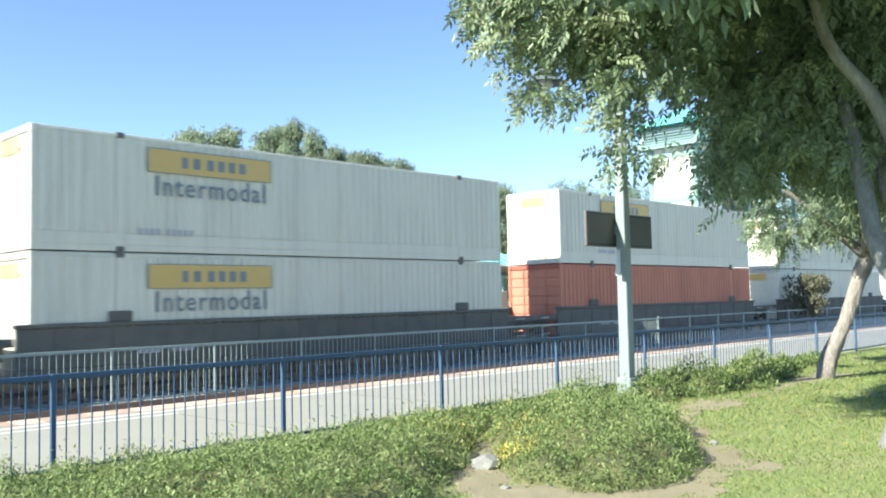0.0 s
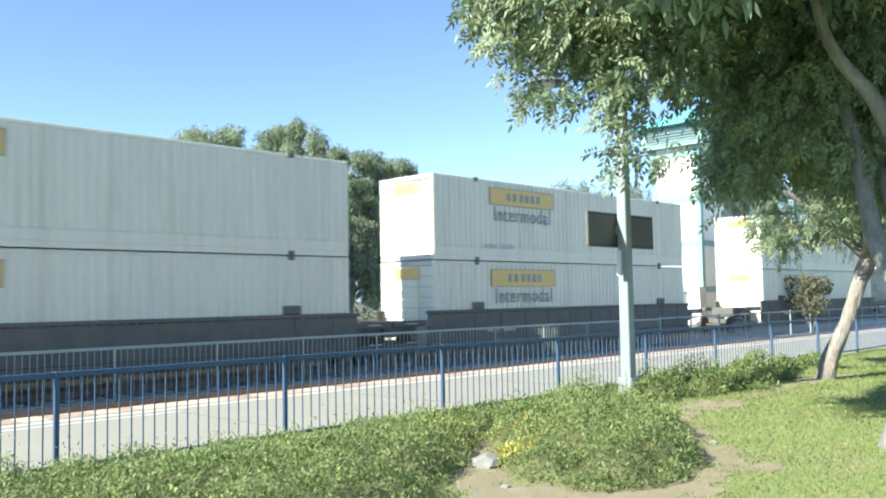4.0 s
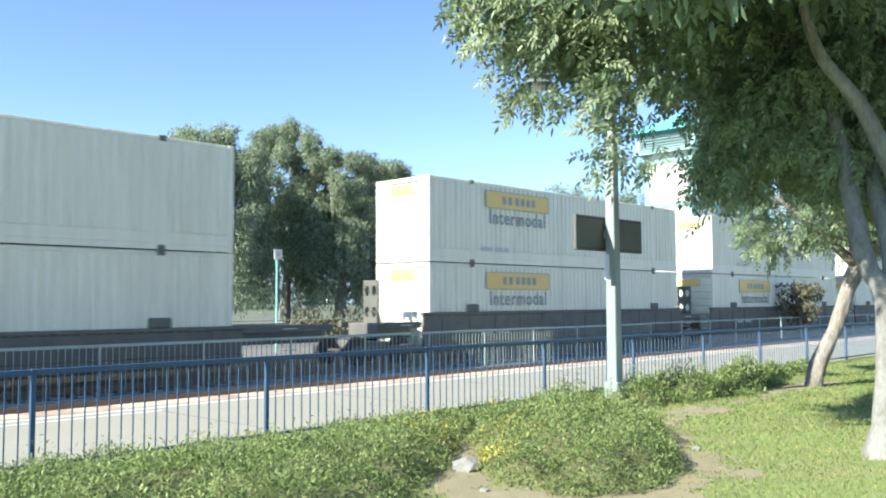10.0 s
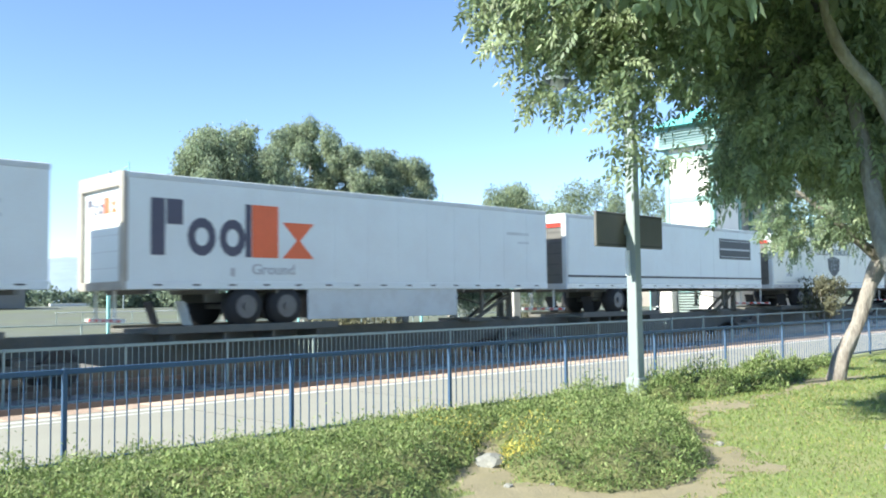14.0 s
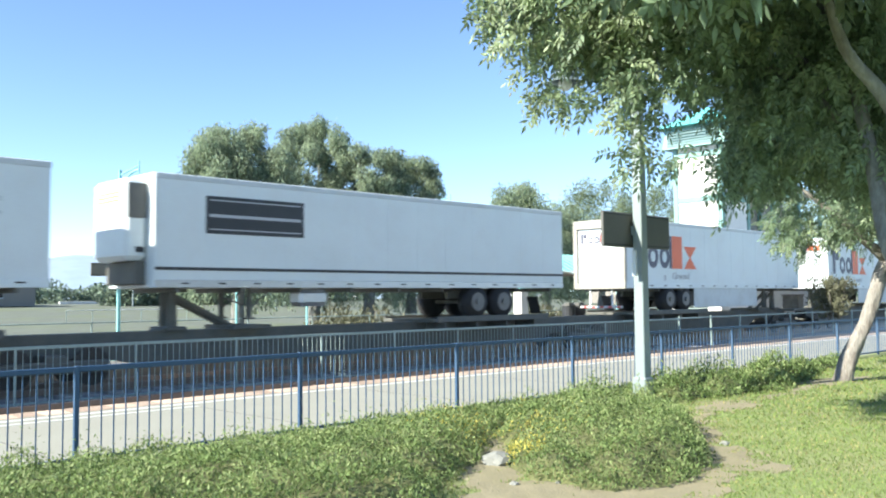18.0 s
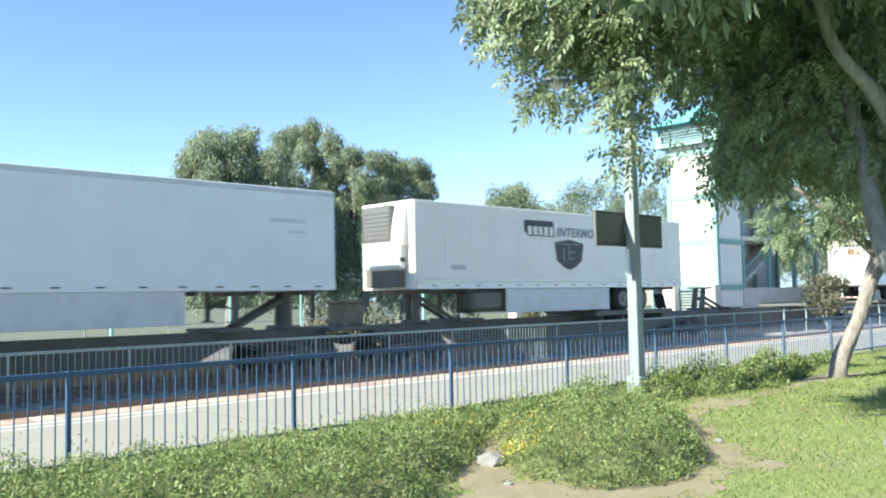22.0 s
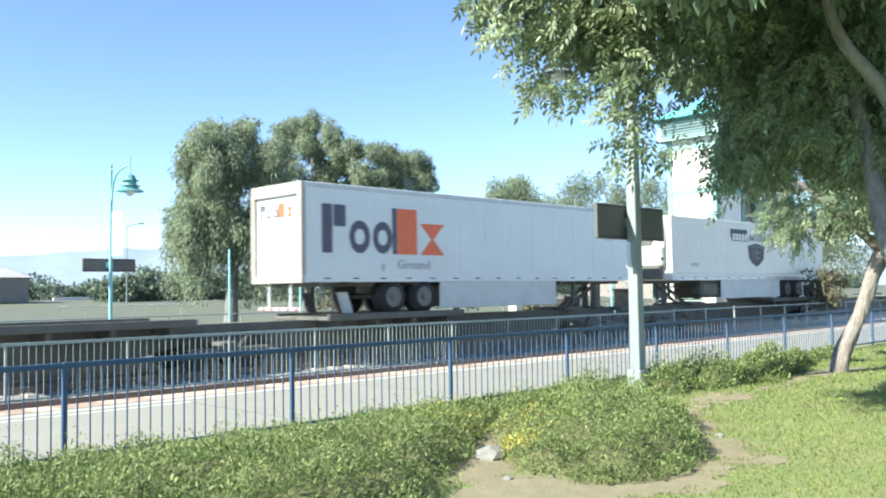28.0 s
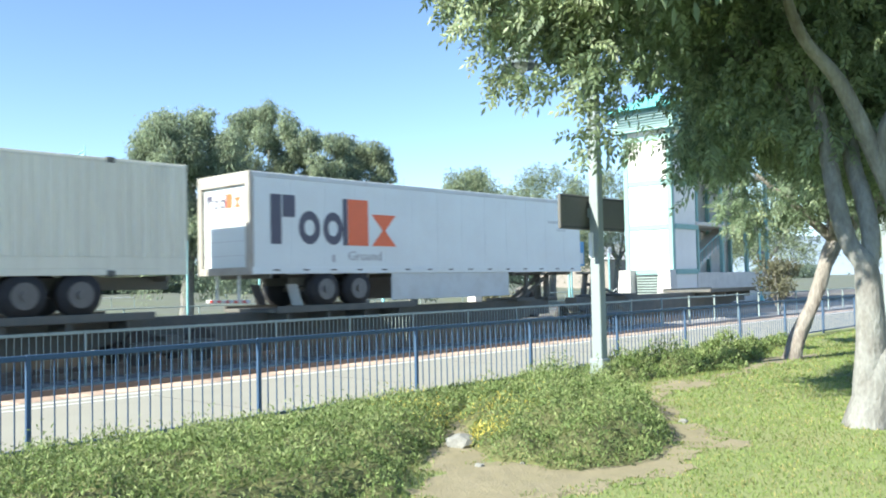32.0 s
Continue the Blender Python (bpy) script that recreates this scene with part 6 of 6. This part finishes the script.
# -- sapling with a stake --
sap = empty("young_tree", "thin young tree with a small forked crown", "tree", pose(29.8, 6.5, 0))
p, r = spline([(0, 0, -0.1), (0.02, 0, 0.9), (0, 0.03, 1.9)], [0.07, 0.06, 0.05], 3)
part("trunk", tube(bmesh.new(), p, r, 8, 0.1), M_BARK, sap, "", True)
for e in ((0.5, 0.2, 2.9), (-0.5, -0.2, 2.8), (0.1, -0.5, 3.1), (-0.2, 0.4, 3.0)):
    p, r = spline([(0, 0.03, 1.8), (e[0] * 0.5, e[1] * 0.5, 2.3), e], [0.035, 0.025, 0.01], 3)
    part("limb", tube(bmesh.new(), p, r, 6), M_BARK, sap, "", True)
rng = np.random.default_rng(79)
at, d = crown_points(rng, [(0.3, 0.1, 3.0, 0.7, 0.7, 0.5), (-0.4, -0.1, 3.0, 0.6, 0.6, 0.5), (0, 0, 3.4, 0.6, 0.6, 0.5)], 70, 0.1)
compound_leaves("crown", at, d, 8, M_LEAF, sap, rng)
stake = empty("tree_stake", "weathered wooden tree stake in the lawn", "stake", pose(19.1, 4.9, 0))
part("post", rod(bmesh.new(), (0, 0, -0.2), (0.02, 0, 1.15), 0.05, 0.045, 8), M_BARK, stake)

# grey-blue slab that stands on the lawn by the tree
slab = bmesh.new()
sv = [(0.0, 0.0, -0.1), (1.5, -1.1, -0.1), (2.0, -0.5, -0.1), (0.5, 0.6, -0.1), (0.62, -0.35, 1.25), (1.5, -1.0, 1.3), (1.9, -0.6, 1.2), (0.95, 0.1, 1.2)]
vs = [slab.verts.new(q) for q in sv]
for f in ((0, 1, 2, 3), (4, 5, 6, 7), (0, 4, 7, 3), (0, 1, 5, 4), (1, 2, 6, 5), (2, 3, 7, 6)):
    slab.faces.new([vs[i] for i in f])
bmesh.ops.recalc_face_normals(slab, faces=slab.faces[:])
bmesh.ops.bevel(slab, geom=slab.edges[:], offset=0.09, segments=3, affect="EDGES")
so = tagged(part("boulder", slab, M_BOULDER, None, "", True), "smooth blue-grey sloping boulder on the lawn", "boulder")
so.location = (13.2, 3.1, 0)

# ---- lawn, path and groundcover ----
PATHLINE = [Vector(q) for q in ((17.5, 7.3), (16.3, 7.15), (14.6, 6.95), (13.3, 7.0), (12.4, 7.0), (11.75, 6.7), (10.33, 5.75), (9.27, 4.97), (8.35, 4.37),
                                (7.5, 4.5), (6.9, 4.62), (6.35, 4.75), (6.0, 5.15), (6.3, 5.75), (7.0, 6.4), (7.8, 7.1), (8.4, 7.5))]
WORN = [((8.73, 4.12), (7.9, 4.35), 0.13), ((6.2, 4.95), (5.5, 4.9), 0.32), ((12.2, 6.8), (13.5, 6.6), 0.34), ((17.6, 7.5), (19.3, 7.2), 0.5)]


def path_gap(x, y):
    """How far (x, y) lies from the worn path's centre line."""
    q = Vector((x, y))
    best = 9.0
    for a, b in zip(PATHLINE, PATHLINE[1:]):
        ab = b - a
        t = max(0, min(1, (q - a).dot(ab) / ab.dot(ab)))
        best = min(best, (q - a - ab * t).length)
    for a, b, wide in WORN:
        a, ab = Vector(a), Vector(b) - Vector(a)
        t = max(0, min(1, (q - a).dot(ab) / ab.dot(ab)))
        best = min(best, (q - a - ab * t).length - wide + 0.2)
    return best


def path_wide(x, y):
    """Half the width of the worn path at (x, y), ragged."""
    wide = 0.21 + (-0.07 if x > 13.2 else 0) + (0.2 if x < 7.6 else 0) + (0.16 if x < 9.6 and y < 5.6 else 0)
    return wide + 0.26 * noise.noise(Vector((x * 0.9, y * 0.9, 11))) + 0.3 * noise.noise(Vector((x * 4.5, y * 4.5, 13)))


def cover_h(x, y):
    """Height of the groundcover over the lawn, 0 where there is none."""
    wob = 0.3 * noise.noise(Vector((x * 0.8, y * 0.8, 7))) + 0.18 * noise.noise(Vector((x * 2.6, y * 2.6, 9)))
    h = 0.0
    back = FENCE_Y - 0.08 - y
    rise = 0.11 + 0.13 * max(0, min(1.6, 9.3 - y))
    # bed along the fence, cut off by a worn gap beside the mound
    e = min(-0.585 * (x - 8.45) + 0.811 * (y - 7.65) - 0.08 + wob * 0.7, y - 5.3 + wob, back)
    if x < 9.5:
        h = max(h, rise * min(1, max(0, e / 0.45)) ** 0.6)
    # mound beside the path
    u, v = (x - 9.15) * 0.82 + (y - 6.45) * 0.57, -(x - 9.15) * 0.57 + (y - 6.45) * 0.82
    q = (u / 3.0) ** 4 + (v / (1.14 if v < 0 else 1.1 if u < -0.6 else 1.35)) ** 2
    h = max(h, 0.40 * max(0, 1 + wob * 0.6 - q) ** 0.5)
    # low strip between mound and fence
    e = min(x - 8.2, 12.3 - x, y - 7.75 + wob, back)
    h = max(h, rise * 0.95 * min(1, max(0, e / 0.4)) ** 0.6)
    # hedge past the lamp, thin at the leaning tree
    front = 7.42 if x < 15.8 else 7.2 + (x - 15.8) * 0.24
    e = min(x - 12.0 + wob, 26 - x, y - front + wob * 1.2, back)
    if x < 13.5 and y > 8.1:
        e = min(e, x - 13.3)
    ridge = 0.16 + 0.17 * max(0, 1 - abs(y - 8.2) / 0.9)
    h = max(h, ridge * min(1, max(0, e / 0.4)) ** 0.6 * max(0, 0.95 + 0.55 * noise.noise(Vector((x * 0.9, y * 0.9, 1)))))
    return h * max(0.15, 1 + 0.95 * noise.noise(Vector((x * 1.25, y * 1.25, 3))) + 0.6 * noise.noise(Vector((x * 3.1, y * 3.1, 5))))


# worn path
xs, ys = np.arange(4.0, 20, 0.06), np.arange(3.4, 8.0, 0.06)
verts, faces, idx = [], [], {}
for j, y in enumerate(ys):
    for i, x in enumerate(xs):
        if path_gap(x, y) < path_wide(x, y):
            for a, b in ((0, 0), (1, 0), (1, 1), (0, 1)):
                if (i + a, j + b) not in idx:
                    gx, gy = x + a * 0.06, y + b * 0.06
                    idx[(i + a, j + b)] = len(verts)
                    verts.append((gx, gy, lawn_z(gx, gy) + (0.008 if path_gap(gx, gy) < path_wide(gx, gy) - 0.05 else -0.012) + 0.006 * noise.noise(Vector((gx * 6, gy * 6, 0)))))
            faces.append([idx[(i + a, j + b)] for a, b in ((0, 0), (1, 0), (1, 1), (0, 1))])
path = mesh_from("dirt_path", verts, faces, M_DIRT)
tagged(path, "bare trodden dirt path across the lawn", "path", "", "structure")

# groundcover: a mound sheet, coloured dark as the shade between the leaves, under many leaves
xs, ys = np.arange(-3, 28, 0.2), np.arange(3.5, FENCE_Y + 0.1, 0.2)
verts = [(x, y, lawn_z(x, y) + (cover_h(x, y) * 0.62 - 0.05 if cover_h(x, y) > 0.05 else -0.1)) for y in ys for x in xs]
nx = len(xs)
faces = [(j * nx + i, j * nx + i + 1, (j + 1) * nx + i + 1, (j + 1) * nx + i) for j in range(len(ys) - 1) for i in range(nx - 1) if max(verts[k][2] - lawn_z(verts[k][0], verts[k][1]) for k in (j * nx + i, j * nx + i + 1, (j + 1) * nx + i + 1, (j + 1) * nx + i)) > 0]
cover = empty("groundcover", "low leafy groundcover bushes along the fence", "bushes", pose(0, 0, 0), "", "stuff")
mesh_from("cover_soil", verts, faces, M_COVER_SHADE, cover)
rng = np.random.default_rng(91)
n = 420000
x = rng.uniform(-3, 27.5, n)
y = rng.uniform(3.5, FENCE_Y - 0.05, n)
keep = rng.random(n) < np.clip(11 / (np.hypot(x, y) + 1), 0.25, 1)
x, y = x[keep], y[keep]
h = np.array([cover_h(a, b) for a, b in zip(x, y)])
keep = h > 0.05
x, y, h = x[keep], y[keep], h[keep]
u = np.where(h < 0.28, rng.uniform(0.3, 1.12, len(x)), rng.uniform(0.62, 1.12, len(x)))
sprig = rng.random(len(x)) < 0.09
u[sprig] += rng.uniform(0.05, 0.5, int(sprig.sum()))
z = h * u + np.array([lawn_z(a, b) for a, b in zip(x, y)])
at = np.stack([x, y, z], 1)
lift = unit(rng, len(x)) * 0.9 + np.array([0, 0, 0.45])
lift /= np.linalg.norm(lift, axis=1)[:, None]
nor = unit(rng, len(x)) * 0.6 + np.array([0, 0, 1.0])
nor /= np.linalg.norm(nor, axis=1)[:, None]
size = rng.uniform(0.023, 0.043, len(x)) * np.clip(np.hypot(x, y) / 11, 1, 1.8)
tip = (u > 0.98) & (rng.random(len(x)) < 0.6)
yel = ((np.hypot((x - 7.1) * 0.8, y - 6.15) < 0.2 + 0.2 * rng.random(len(x))) & (u > 0.75) & (rng.random(len(x)) < 0.85)) | ((np.hypot(x - 7.9, (y - 7.3) * 0.8) < 0.35 + 0.8 * rng.random(len(x))) & (rng.random(len(x)) < 0.16))
for name, mask, m in (("leaves", ~tip & ~yel, M_COVER), ("young_leaves", tip & ~yel, M_COVER_TIP), ("yellow_leaves", yel, M_YELLOW_LEAF)):
    leaf_mesh(name, at[mask], size[mask] * 1.35, size[mask] * 0.46, lift[mask], nor[mask], m, cover)

# grass blades, thicker near the eye
n = 640000
x = rng.uniform(-5, 34, n)
y = rng.uniform(-5, 9.2, n)
keep = rng.random(n) < np.clip((9 / (np.hypot(x, y) + 0.5)) ** 1.5, 0.05, 1) * np.where((x > 4) & (y > -1), 1, 0.3)
x, y = x[keep], y[keep]
ok = np.array([cover_h(a, b) < 0.07 and path_gap(a, b) > path_wide(a, b) - 0.5 * abs(noise.noise(Vector((a * 5, b * 5, 21)))) - 0.08 for a, b in zip(x, y)])
x, y = x[ok], y[ok]
z = np.array([lawn_z(a, b) for a, b in zip(x, y)])
dr = rng.normal(0, 0.5, (len(x), 3)) + np.array([0, 0, 1.0])
dr /= np.linalg.norm(dr, axis=1)[:, None]
far = np.clip(np.hypot(x, y) / 9, 1, 2.4)
dry = rng.random(len(x)) < 0.16
at = np.stack([x, y, z - 0.005], 1)
grass = empty("grass", "short mown green grass with a few dry blades", "grass", pose(0, 0, 0), "", "stuff")
hgt, wid = rng.uniform(0.022, 0.052, len(x)) * far ** 0.5, rng.uniform(0.006, 0.013, len(x)) * far
for name, mask, m in (("green_blades", ~dry, M_GRASS), ("dry_blades", dry, M_DRYGRASS)):
    leaf_mesh(name, at[mask], hgt[mask], wid[mask], dr[mask], unit(rng, int(mask.sum())), m, grass)

# pale stones
for x, y, s in ((7.02, 6.38, 0.16), (9.72, 5.17, 0.06), (6.35, 5.55, 0.045), (6.7, 5.3, 0.03)):
    bm = bmesh.new()
    bmesh.ops.create_icosphere(bm, subdivisions=2, radius=s)
    for v in bm.verts:
        v.co *= 1 + 0.35 * noise.noise(v.co * (2.5 / s) + Vector((x, y, 0)))
        v.co.z *= 0.62
    st = tagged(part("stone", bm, M_ROCK), "pale rough stone lying on bare dirt", "stone")
    st.location = (x, y, lawn_z(x, y) + s * 0.25)

# platform edge pavers
bm = B(0.006, 0.394, 0.006, 0.604, -0.05, 0.006, 0.004)
paver = part("edge_paver", bm, M_EDGE, platform)
paver.location = (-2, EDGE_Y - 0.61, 0)
for i in range(1, 130):
    share("edge_paver", paver.data, platform, pose(-2 + 0.4 * i, EDGE_Y - 0.61, 0))

# ---- how the train moves ----


def gone(t):
    """Metres that the train has gone after t seconds."""
    u = t / 10
    return 224.354 * u - 0.5 * u * u + 0.182 * u ** 3


def motions():
    for ob, x0 in TRAIN:
        z = ob.location.z
        walk(ob, [(t, pose(x0 - gone(t), TRAIN_Y, z)) for t in (0, 4, 8, 12, 16, 20, 24, 28, 32)])


motions()
